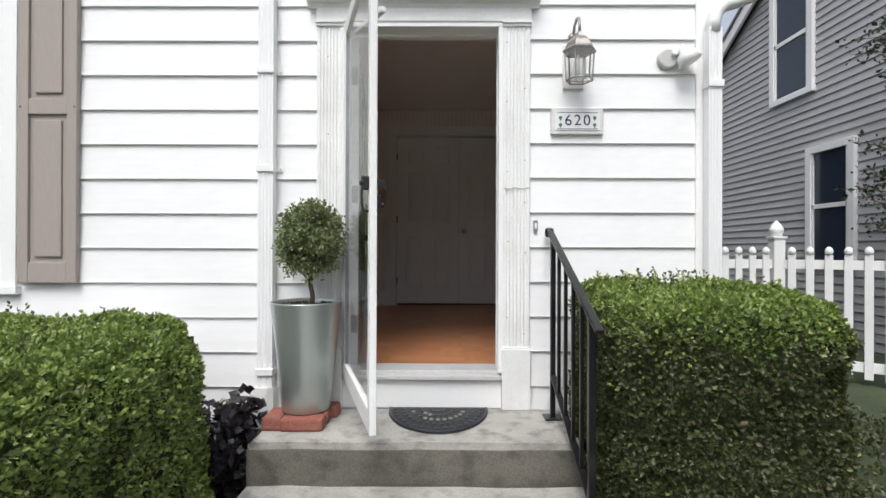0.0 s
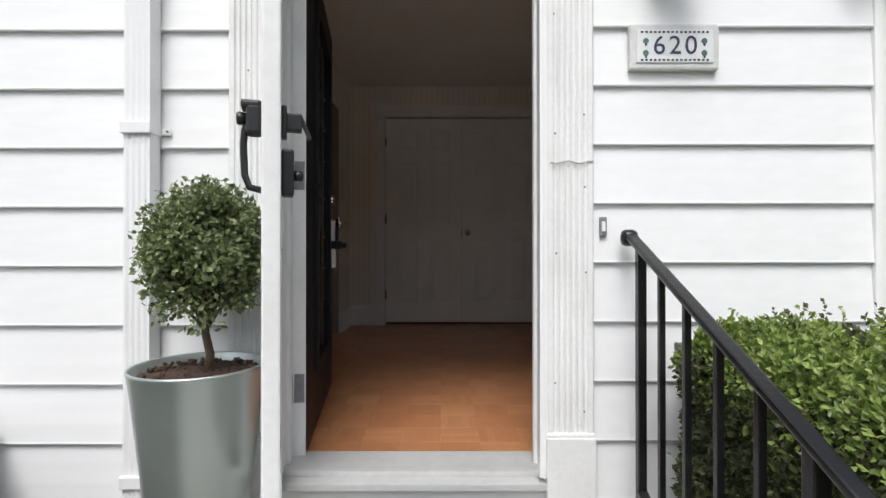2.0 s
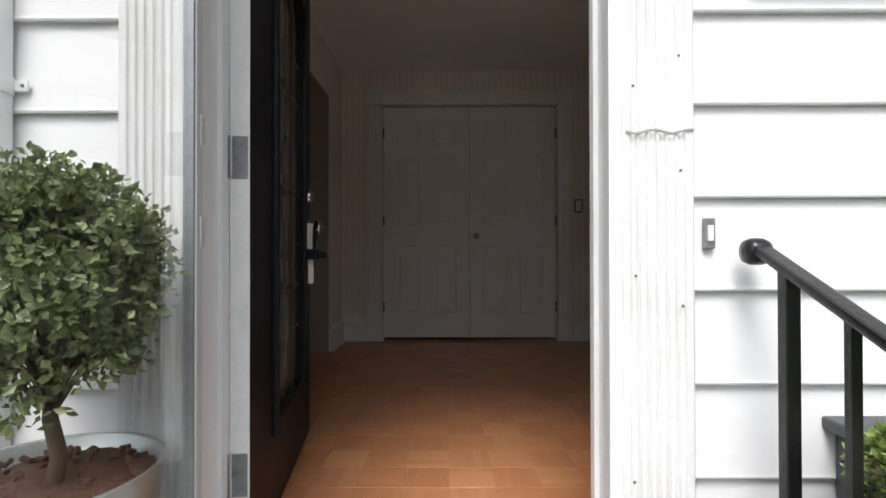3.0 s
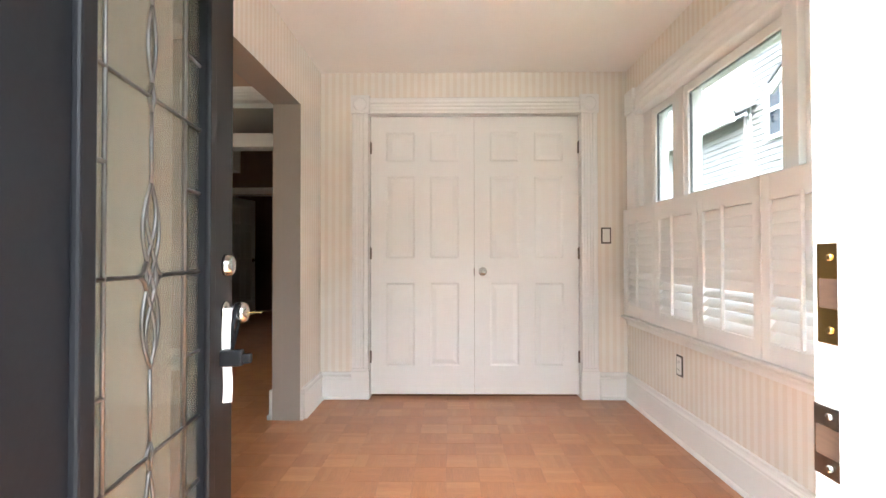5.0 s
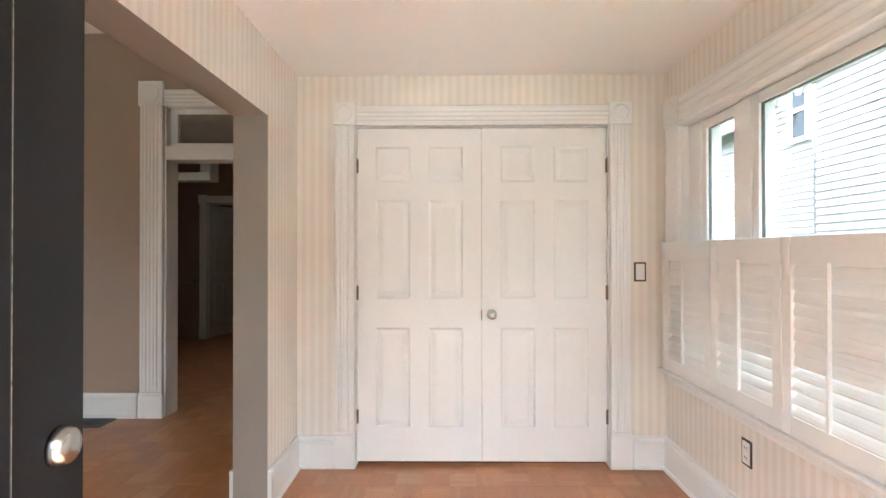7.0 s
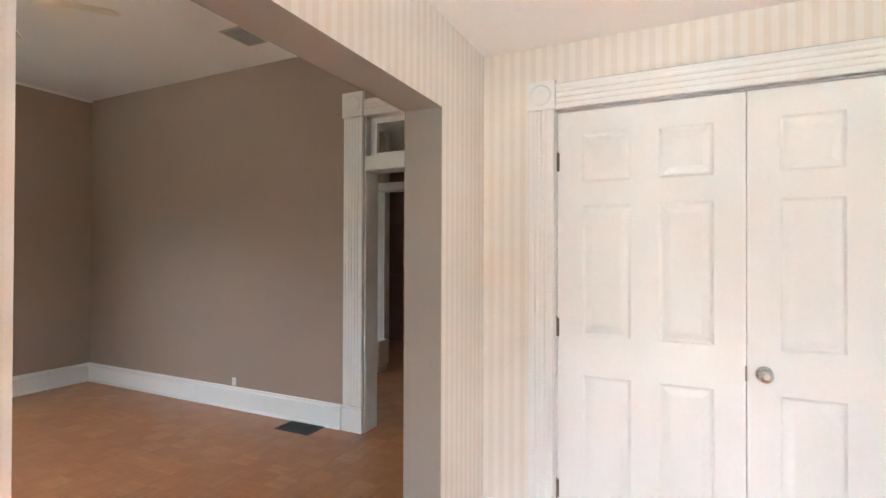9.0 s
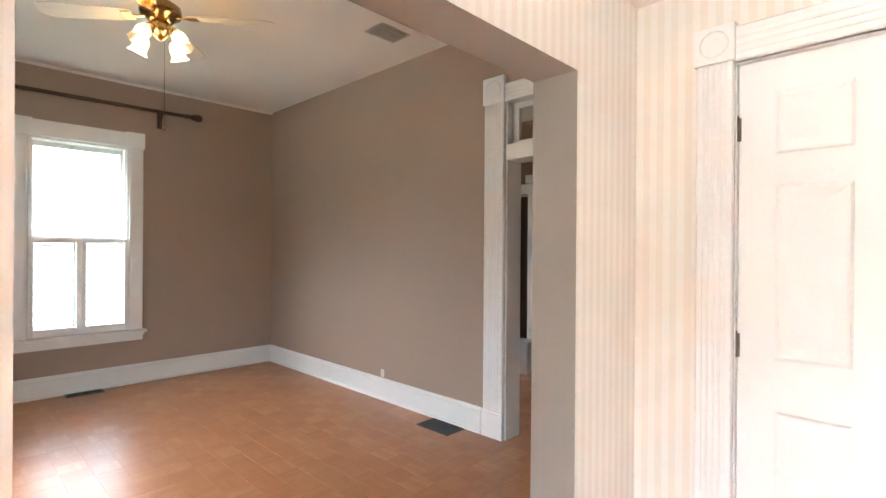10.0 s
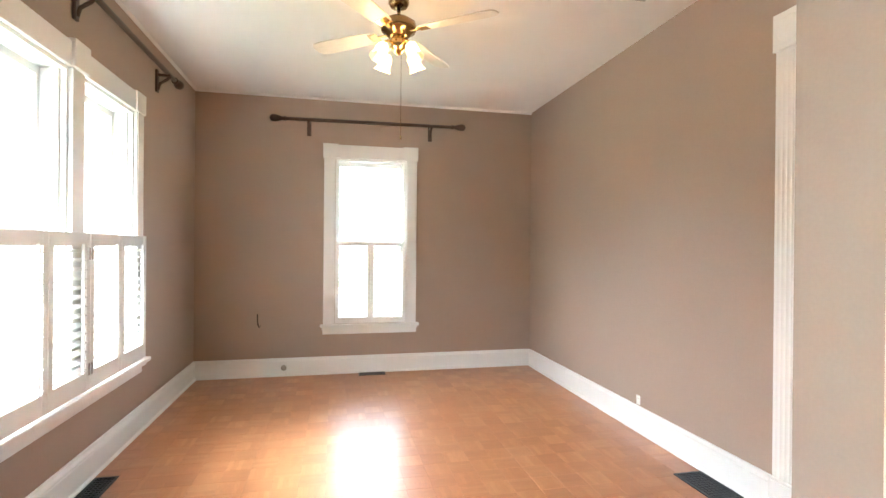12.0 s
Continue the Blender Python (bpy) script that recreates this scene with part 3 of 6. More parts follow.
for z in (0.16, 0.82, 1.02, 1.72):
    part("hinge", B(((-0.01, 0.004, z - 0.03), (0.03, T + 0.003, z + 0.03)), bevel=0.002), white_old, storm)
bm = bmesh.new()
bar(bm, (0.05, T + 0.03, H - 0.045), (0.36, T + 0.12, H - 0.045), 0.028, 0.028, 0.006)
part("closer", bm, white_old, storm, "white pneumatic closer tube")

# front door, swung inwards against the opening
a, b = Vector((-0.222, 3.270, 0)), Vector((-0.347, 4.230, 0))
yaw = math.degrees(math.atan2(b.y - a.y, b.x - a.x))
W, H, T = (b - a).length, 1.87, 0.045
front_door = thing("front_door", "charcoal front door with leaded glass standing open", "door", at=pose(a.x, a.y, 0.012, 0, 0, yaw))
LX0, LX1, LZ0, LZ1 = 0.277, 0.767, 0.26, 1.70
bm = B(((0, 0.001, 0), (LX0, T, H)), ((LX1, 0.001, 0), (W, T, H)), ((LX0, 0.001, 0), (LX1, T, LZ0)), ((LX0, 0.001, LZ1), (LX1, T, H)))
part("slab", bm, black_door, front_door)
part("hinge_edge", B(((-0.003, 0.0, 0), (0.0, T, H))), white_old, front_door, "white painted hinge edge")
for y0, y1 in ((-0.012, 0.003), (T - 0.003, T + 0.012)):
    for p, q in (((LX0 - 0.03, y0, LZ0 - 0.03), (LX0 + 0.012, y1, LZ1 + 0.03)), ((LX1 - 0.012, y0, LZ0 - 0.03), (LX1 + 0.03, y1, LZ1 + 0.03)), ((LX0 + 0.012, y0, LZ0 - 0.03), (LX1 - 0.012, y1, LZ0 + 0.012)), ((LX0 + 0.012, y0, LZ1 - 0.012), (LX1 - 0.012, y1, LZ1 + 0.03))):
        part("lite_moulding", B((p, q), bevel=0.005), black_door, front_door)
part("worn_edge", B(((LX1 + 0.0305, -0.009, LZ0 - 0.03), (LX1 + 0.034, 0.0005, LZ1 + 0.03)), bevel=0.001), paint("worn_bare_edge", (0.42, 0.40, 0.37), 0.5, grain=30, broad=9, vary=0.3, stretch=(1, 1, 4), dirt=(0.02, 0.02, 0.022), dirt_amount=0.9), front_door, "worn pale edge of the glass moulding")
# Haze puts the pale reflections on this textured glass into its colour.
lite_glass = glass("textured_door_glass", (0.86, 0.87, 0.79), 0.08, 0.82, 0.2)
pane = part("pane", B(((LX0, T / 2 - 0.003, LZ0), (LX1, T / 2 + 0.003, LZ1))), lite_glass, front_door, "clear bevelled leaded glass")
pane.visible_shadow = False
lead = paint("lead_came", (0.13, 0.125, 0.12), 0.35, 0.8, vary=0.15)
yl, cx, cz = T / 2 - 0.004, (LX0 + LX1) / 2, 0.977
bm = bmesh.new()
def came(*pts, r=0.0040):
    tube(bm, [(x, yl, z) for x, z in pts], r, 6)
xa, xb = LX0 + 0.085, LX1 - 0.085
for x in (xa, xb):
    came((x, LZ0), (x, LZ1 - 0.1), (cx + (x - cx) * 0.8, LZ1 - 0.03), (cx, LZ1 - 0.005))
for z in (cz,):
    came((LX0, z), (cx - 0.045, z), (cx - 0.028, z + 0.008), (cx - 0.012, z + 0.035))
    came((LX0, z), (cx - 0.045, z), (cx - 0.028, z - 0.008), (cx - 0.012, z - 0.035))
    came((LX1, z), (cx + 0.045, z), (cx + 0.028, z + 0.008), (cx + 0.012, z + 0.035))
    came((LX1, z), (cx + 0.045, z), (cx + 0.028, z - 0.008), (cx + 0.012, z - 0.035))
for ph in (-1, 1):
    zs = [-0.178 + 0.356 * k / 40 for k in range(41)]
    came(*[(cx + ph * 0.033 * math.sin(math.pi * (z + 0.178) / 0.178), cz + z) for z in zs])
    came(*[(cx + ph * 0.020 * math.sin(3 * math.pi * (z + 0.178) / 0.356), cz + z) for z in zs])
for s in (-1, 1):
    node = cz + s * 0.345
    came((cx, cz + s * 0.175), (cx, node - s * 0.028))
    for ph in (-1, 1):
        came((cx, node - s * 0.028), (cx + ph * 0.012, node), (cx, node + s * 0.028))
        came((cx + ph * 0.012, node), (LX0 if ph < 0 else LX1, node))
        came(*[(cx + ph * 0.016 * math.sin(math.pi * u), node + s * (0.028 + 0.15 * u)) for u in [k / 10 for k in range(11)]])
    came((cx, node + s * 0.178), (cx, LZ1 if s > 0 else LZ0))
    for z in (cz + s * 0.19, cz + s * 0.5):
        for x, e in ((xa, LX0), (xb, LX1)):
            came((e, z), (x, z))
part("leading", bm, lead, front_door, "dark lead cames in looped pattern")
for z in (0.235, 0.98, 1.66):
    bm = B(((-0.0055, 0.004, z - 0.05), (-0.003, T - 0.006, z + 0.05)), bevel=0.001)
    tube(bm, [(-0.006, T + 0.004, z - 0.05), (-0.006, T + 0.004, z + 0.05)], 0.006, 10)
    for dz in (-0.03, 0, 0.03):
        lathe(bm, [(0.004, 0), (0.004, 0.001), (0.002, 0.0015)], 8, pose(-0.0055, 0.018 + 0.012 * (dz == 0), z + dz, 0, -90, 0))
    part("hinge", bm, grey_metal, front_door, "grey steel butt hinge")
for side, y, rx in ((0, 0.001, 90), (1, T, -90)):
    bm = bmesh.new()
    lathe(bm, [(0.030, 0), (0.030, 0.006), (0.026, 0.018), (0.022, 0.022), (0.006, 0.023)], 24, pose(W - 0.062, y, 0.99, rx, 0, 0))
    part("deadbolt", bm, steel, front_door, "brushed steel deadbolt")
    bm = placed(knob_mesh(0.028), pose(W - 0.062, y, 0.862, rx, 0, 0))
    part("door_knob", bm, steel, front_door, "brushed steel door knob")
bm = B(((W - 0.0, 0.010, 0.80), (W + 0.002, 0.034, 0.93)), ((W - 0.0, 0.008, 0.955), (W + 0.002, 0.036, 1.025)))
part("latch_plate", bm, steel, front_door)
# key, tag and black lock box hanging from the knob
key = thing("key", "small brass key in the door knob", "key", bm=placed(B(((-0.004, -0.026, -0.0012), (0.004, 0.0, 0.0012)), ((-0.009, -0.036, -0.0012), (0.009, -0.02, 0.0012)), bevel=0.001), front_door.matrix_basis @ pose(W - 0.062, -0.060, 0.862)), mats=brass)
bm = bmesh.new()
prev = None
for k in range(9):
    z = 0.877 - 0.031 * k
    y = -0.014 + 0.003 * math.sin(k * 0.7)
    xx = W - 0.086 - 0.001 * k
    row = [bm.verts.new((xx - 0.006, y + 0.010, z)), bm.verts.new((xx + 0.006, y - 0.010, z)), bm.verts.new((xx + 0.0055, y - 0.0105, z)), bm.verts.new((xx - 0.0065, y + 0.0095, z))]
    if prev:
        for i in range(4):
            bm.faces.new((prev[i], prev[(i + 1) % 4], row[(i + 1) % 4], row[i]))
    else:
        bm.faces.new(row)
    prev = row
bm.faces.new(prev[::-1])
thing("paper_tag", "long white paper tag hanging from the knob", "tag", bm=placed(bm, front_door.matrix_basis), mats=paint("paper", (0.8, 0.8, 0.78), 0.8))
bm = B(((W - 0.125, -0.060, 0.728), (W - 0.093, -0.004, 0.770)), ((W - 0.12, -0.082, 0.734), (W - 0.098, -0.05, 0.760)), bevel=0.006)
tube(bm, [(W - 0.105, -0.032, 0.768), (W - 0.103, -0.032, 0.83), (W - 0.078, -0.034, 0.888), (W - 0.05, -0.034, 0.888), (W - 0.044, -0.032, 0.84), (W - 0.105, -0.032, 0.772)], 0.005, 8)
thing("lock_box", "black key lock box shackled to the knob", "lock box", bm=placed(bm, front_door.matrix_basis), mats=black_door)

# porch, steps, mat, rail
# Riser concrete: darker base and heavier blotches than the treads.
riser_concrete = paint("dark_blotched_concrete", (0.13, 0.12, 0.10), 0.9, grain=110, broad=4, vary=0.3, bump=0.7, dirt=(0.045, 0.045, 0.035), dirt_amount=0.85)
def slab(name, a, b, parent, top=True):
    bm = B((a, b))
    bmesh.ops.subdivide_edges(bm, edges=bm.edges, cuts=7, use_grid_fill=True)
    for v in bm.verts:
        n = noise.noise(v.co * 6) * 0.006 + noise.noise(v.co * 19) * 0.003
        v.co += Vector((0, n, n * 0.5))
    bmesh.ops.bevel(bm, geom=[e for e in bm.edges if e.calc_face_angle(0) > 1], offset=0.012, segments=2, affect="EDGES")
    return part(name, bm, concrete if top else riser_concrete, parent)
porch = thing("porch_steps", "weathered grey concrete porch slab with steps", "porch steps", kind="structure")
slab("landing", (-0.60, 2.622, PORCH - 0.035), (0.90, FACE - 0.012, PORCH), porch)
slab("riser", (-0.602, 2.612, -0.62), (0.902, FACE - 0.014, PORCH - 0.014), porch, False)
slab("step", (-0.60, 2.28, -0.62), (0.90, 2.603, PORCH - 0.175), porch)
slab("step", (-0.60, 1.95, -0.62), (0.90, 2.268, GROUND + 0.01), porch)
bm = bmesh.new()
pts = [(0.245 + 0.265 * math.cos(math.pi + math.pi * k / 24), 3.095 + 0.36 * math.sin(math.pi + math.pi * k / 24)) for k in range(25)]
extrude(bm, pts, PORCH + 0.004, PORCH + 0.013)
mat_ob = thing("door_mat", "black half-round rubber door mat on the porch", "door mat")
part("base", bm, paint("black_rubber", (0.022, 0.023, 0.026), 0.6, vary=0.25, bump=0.4, grain=160), mat_ob)
rubber = paint("raised_rubber", (0.028, 0.03, 0.034), 0.45, vary=0.2)
bm = bmesh.new()
tube(bm, [(0.245 + 0.258 * math.cos(math.pi + math.pi * k / 24), 3.09 + 0.35 * math.sin(math.pi + math.pi * k / 24), PORCH + 0.013) for k in range(25)], 0.005, 6)
part("rim", bm, rubber, mat_ob)
pebble = paint("pale_mat_flecks", (0.22, 0.21, 0.19), 0.6)
bm, bm2 = bmesh.new(), bmesh.new()
random.seed(5)
for ring in range(1, 6):
    for k in range(4 + ring * 3):
        an = math.pi * (k + 0.5) / (4 + ring * 3)
        x, y = 0.245 + 0.046 * ring * math.cos(an), 3.085 - 0.062 * ring * math.sin(an)
        lathe(bm2 if (ring in (2, 3) and random.random() < 0.6) else bm, [(0.012, 0), (0.011, 0.003), (0.006, 0.005)], 7, pose(x, y, PORCH + 0.013, 0, 0, 0) @ Matrix.Diagonal((1, 1.4, 1, 1)))
tagged(part("pattern", bm, rubber, mat_ob), kind="stuff")
tagged(part("flecks", bm2, pebble, mat_ob, "pale worn flecks"), kind="stuff")

rail = thing("handrail", "black wrought iron handrail beside the porch steps", "handrail")
RX = 0.835
top, low = Vector((RX, 3.05, 0.775)), Vector((RX, 2.20, 0.380))
slope = (low.z - top.z) / (low.y - top.y)
bm = bmesh.new()
bar(bm, top, low, 0.034, 0.017, 0.006)
lathe(bm, [(0.006, -0.024), (0.022, -0.02), (0.026, -0.01), (0.026, 0.01), (0.022, 0.02), (0.006, 0.024)], 14, pose(RX, 3.06, 0.768, 0, 90, 0))
part("top_rail", bm, black_iron, rail)
bm = bmesh.new()
bar(bm, (RX, 2.97, 0.035), (RX, 2.30, 0.035 + slope * -0.67), 0.03, 0.012, 0.003)
part("bottom_rail", bm, black_iron, rail)
for y, z0, w in ((2.97, PORCH, 0.025), (2.30, PORCH - 0.175, 0.028)):
    bm = bmesh.new()
    bar(bm, (RX, y, z0), (RX, y, 0.775 + slope * (y - 3.05)), w, w, 0.003, up=(0, 1, 0))
    box(bm, (RX - 0.045, y - 0.045, z0), (RX + 0.045, y + 0.045, z0 + 0.008), 0.002)
    part("post", bm, black_iron, rail)
for k in range(4):
    y = 2.97 - 0.134 * (k + 1)
    bm = bmesh.new()
    bar(bm, (RX, y, 0.035 + slope * (y - 2.97)), (RX, y, 0.768 + slope * (y - 3.05)), 0.016, 0.016, 0.002, up=(0, 1, 0))
    part("baluster", bm, black_iron, rail)

# wall lantern
pewter = paint("weathered_pewter", (0.33, 0.31, 0.29), 0.45, 0.75, vary=0.25, bump=0.2)
lantern = thing("wall_lantern", "weathered pewter wall lantern with clear glass panes", "wall lantern", at=pose(0.968, FACE - 0.155, 1.53))
part("back_plate", B(((-0.055, 0.125, 0.02), (0.055, 0.14, 0.26)), bevel=0.01), white_old, lantern, "white painted mounting block")
bm = bmesh.new()
tube(bm, [(0, 0.128, 0.30), (0, 0.10, 0.345), (0, 0.05, 0.362), (0, 0.01, 0.345), (0, 0, 0.31), (0, 0, 0.27)], 0.008, 8)
lathe(bm, [(0.026, 0.0), (0.022, 0.014), (0.01, 0.02)], 14, pose(0, 0.135, 0.30, 90, 0, 0))
part("scroll_arm", bm, pewter, lantern)
bm = bmesh.new()
lathe(bm, [(0.086, 0.165), (0.088, 0.172), (0.075, 0.185), (0.062, 0.215), (0.040, 0.238), (0.020, 0.246), (0.012, 0.27)], 6, None, False)
part("roof_cap", bm, pewter, lantern)
for k in range(6):
    an = math.pi / 3 * k
    bm = bmesh.new()
    bar(bm, (0.076 * math.cos(an), 0.076 * math.sin(an), 0.168), (0.068 * math.cos(an), 0.068 * math.sin(an), 0.02), 0.006, 0.006)
    part("cage_bar", bm, pewter, lantern)
bm = bmesh.new()
tube(bm, [(0.069 * math.cos(math.pi / 3 * k), 0.069 * math.sin(math.pi / 3 * k), 0.02) for k in range(7)], 0.004, 6)
tube(bm, [(-0.069, 0, 0.02), (0, 0, 0.012), (0.069, 0, 0.02)], 0.003, 6)
part("bottom_ring", bm, pewter, lantern)
bm = bmesh.new()
lathe(bm, [(0.066, 0.022), (0.074, 0.166)], 6, None, False, caps=False)
g = part("lantern_glass", bm, clear_glass, lantern, "clear glass panes")
g.visible_shadow = False
bm = bmesh.new()
for k in range(3):
    an = 2.1 * k
    lathe(bm, [(0.009, 0), (0.009, 0.07), (0.012, 0.085), (0.005, 0.115)], 10, pose(0.025 * math.cos(an), 0.025 * math.sin(an), 0.03))
part("candle_bulbs", bm, white_plastic, lantern)

# house number plaque
plaque = thing("house_number", "ceramic house number plaque reading 620 on the siding", "house number", at=pose(0.990, FACE - 0.026, 1.372))
part("frame", B(((-0.141, -0.012, -0.072), (0.141, 0.012, 0.072)), bevel=0.006), paint("plaque_frame", (0.62, 0.62, 0.60), 0.5, vary=0.1), plaque)
part("tile", B(((-0.121, -0.016, -0.052), (0.121, -0.009, 0.052)), bevel=0.002), paint("glazed_tile", (0.74, 0.74, 0.73), 0.15, vary=0.04), plaque, "white glazed tile")
ink = paint("navy_glaze", (0.03, 0.035, 0.09), 0.25, vary=0.2)
teal = paint("green_glaze", (0.07, 0.15, 0.14), 0.3, vary=0.3)
for dx, ch in ((-0.05, "6"), (0.0, "2"), (0.05, "0")):
    font = bpy.data.curves.new("digit", "FONT")
    font.body, font.size, font.extrude, font.align_x, font.align_y = ch, 0.082, 0.0006, "CENTER", "CENTER"
    tmp = new("digit", font)
    me = bpy.data.meshes.new_from_object(tmp.evaluated_get(bpy.context.evaluated_depsgraph_get()))
    bpy.data.objects.remove(tmp)
    me.materials.clear()
    me.materials.append(ink)
    o = share("digit", me, plaque, pose(dx, -0.0168, 0, 90, 0, 0))
bm, bm2 = bmesh.new(), bmesh.new()
for s in (-1, 1):
    for z in (-0.022, 0.016):
        lathe(bm, [(0.010, 0), (0.009, 0.0012)], 8, pose(s * 0.092, -0.016, z, 90, 0, 0))
        box(bm2, (s * 0.092 - 0.003, -0.017, z - 0.016), (s * 0.092 + 0.003, -0.016, z - 0.006))
    for k in range(16):
        box(bm2, (-0.108 + 0.0137 * k, -0.0168, s * 0.044 - 0.003), (-0.100 + 0.0137 * k, -0.016, s * 0.044 + 0.003))
tagged(part("flower_marks", bm, teal, plaque, "green painted flowers"), kind="stuff")
tagged(part("border_marks", bm2, ink, plaque, "dark painted border dashes"), kind="stuff")

flood = thing("flood_light", "white round outdoor motion floodlight on the siding", "flood light", at=pose(1.50, FACE - 0.02, 1.71))
bm = bmesh.new()
lathe(bm, [(0.055, 0), (0.055, 0.012), (0.045, 0.022)], 24, pose(-0.02, 0, 0, 90, 0, 0))
part("base_plate", bm, paint("grey_white_plastic", (0.5, 0.5, 0.48), 0.5), flood)
bm = bmesh.new()
lathe(bm, [(0.018, 0), (0.022, 0.03), (0.05, 0.05), (0.062, 0.10), (0.058, 0.10)], 20, pose(0.03, -0.05, 0.05, 172, -28, 0))
part("head", bm, metal_white, flood)
bm = bmesh.new()
lathe(bm, [(0.012, -0.02), (0.012, 0.02)], 12, pose(0.01, -0.03, 0.02, 0, 90, 0))
part("swivel", bm, metal_white, flood)
bell = thing("doorbell", "small metal doorbell button on the siding", "doorbell", at=pose(0.769, FACE - 0.02, 0.805))
part("plate", B(((-0.011, -0.006, -0.031), (0.011, 0.006, 0.031)), bevel=0.003), grey_metal, bell)
part("button", B(((-0.006, -0.010, -0.016), (0.006, -0.005, 0.016)), bevel=0.002), white_plastic, bell, "pale lit push button")

# downspouts
def downspout(label, x0, x1, y, z0, z1, clamps):
    ob = thing("downspout", label, "downspout", kind="structure")
    bm = bmesh.new()
    w = x1 - x0
    prof = [(x0, y)] + [(x0 + w * k / 9, y - 0.055 - (0.0025 if k % 2 else 0)) for k in range(10)] + [(x1, y)]
    extrude(bm, prof, z0, z1)
    part("pipe", bm, metal_white, ob)
    for z in clamps:
        part("clamp", B(((x0 - 0.006, y, z - 0.018), (x1 + 0.006, y - 0.068, z + 0.018)), ((x1 + 0.006, y, z - 0.012), (x1 + 0.035, y - 0.006, z + 0.012)), bevel=0.003), metal_white, ob)
        bm = bmesh.new()
        lathe(bm, [(0.004, 0), (0.003, 0.003)], 8, pose(x1 + 0.025, y - 0.006, z, 90, 0, 0))
        part("screw", bm, dark_metal, ob)
    return ob
pipe = downspout("white corrugated downspout with torn dented foot", -0.722, -0.640, FACE - 0.02, -0.06, 3.2, (1.106, 1.632, 0.02))
bm = bmesh.new()
prof = [(-0.735, 3.03), (-0.70, 3.028), (-0.66, 3.035), (-0.632, 3.05), (-0.632, 3.105), (-0.735, 3.105)]
extrude(bm, prof, -0.30, -0.062)
random.seed(3)
for v in bm.verts:
    if v.co.z < -0.2:
        v.co += Vector((random.uniform(-0.02, 0.02), random.uniform(-0.02, 0.0), random.uniform(-0.02, 0.05)))
part("torn_foot", bm, white_old, pipe, "dented torn lower end")
side = downspout("white downspout at the house corner with curved elbow", 1.672, 1.742, FACE - 0.03, -0.5, 1.86, (1.56,))
bm = bmesh.new()
tube(bm, [(1.707, FACE - 0.06, 1.84), (1.709, FACE - 0.06, 1.90), (1.725, FACE - 0.06, 1.955), (1.765, FACE - 0.055, 1.99), (1.83, FACE - 0.05, 2.01), (1.93, FACE - 0.04, 2.05), (2.05, FACE - 0.03, 2.12)], 0.037, 12)
part("elbow", bm, metal_white, side)

# exterior shutter and window trim
def exterior_shutter(x0, x1, z0, z1, m=None):
    ob = thing("exterior_shutter", "taupe raised-panel vinyl window shutter", "window shutter", group="exterior shutters")
    y = FACE - 0.018
    mid = 1.40
    bm = B(((x0, y, z0), (x0 + 0.055, y - 0.03, z1)), ((x1 - 0.055, y, z0), (x1, y - 0.03, z1)), ((x0 + 0.055, y, z0), (x1 - 0.055, y - 0.029, z0 + 0.11)), ((x0 + 0.055, y, mid), (x1 - 0.055, y - 0.029, mid + 0.085)), ((x0 + 0.055, y, z1 - 0.08), (x1 - 0.055, y - 0.029, z1)), bevel=0.004)
    part("frame", bm, shutter_tan, ob)
    for a, b in ((z0 + 0.11, mid), (mid + 0.085, z1 - 0.08)):
        bm = B(((x0 + 0.05, y, a - 0.005), (x1 - 0.05, y - 0.014, b + 0.005)))
        box(bm, (x0 + 0.085, y - 0.01, a + 0.03), (x1 - 0.085, y - 0.026, b - 0.03), 0.009)
        part("panel", bm, shutter_tan, ob)
    for z in (mid + 0.04,):
        for x in (x0 + 0.012, x1 - 0.012):
            bm = bmesh.new()
            lathe(bm, [(0.006, 0), (0.004, 0.004)], 8, pose(x, y - 0.03, z, 90, 0, 0))
            part("screw", bm, dark_metal, ob)
    return ob
exterior_shutter(-2.03, -1.712, 0.488, 2.42)
exterior_shutter(-4.44, -4.12, 0.488, 2.42)
bm = B(((-2.13, FACE, 0.43), (-2.055, FACE - 0.03, 2.45)), ((-4.02, FACE, 0.43), (-3.945, FACE - 0.03, 2.45)), ((-3.945, FACE, 2.37), (-2.13, FACE - 0.03, 2.45)), ((-3.945, FACE, 0.47), (-2.13, FACE - 0.028, 0.555)), ((-4.04, FACE, 0.425), (-2.04, FACE - 0.045, 0.468)), ((-3.10, FACE + 0.01, 0.555), (-2.97, FACE - 0.02, 2.37)), bevel=0.003)
thing("window_trim", "white exterior window trim boards", "window trim", kind="structure", bm=bm, mats=white_trim)

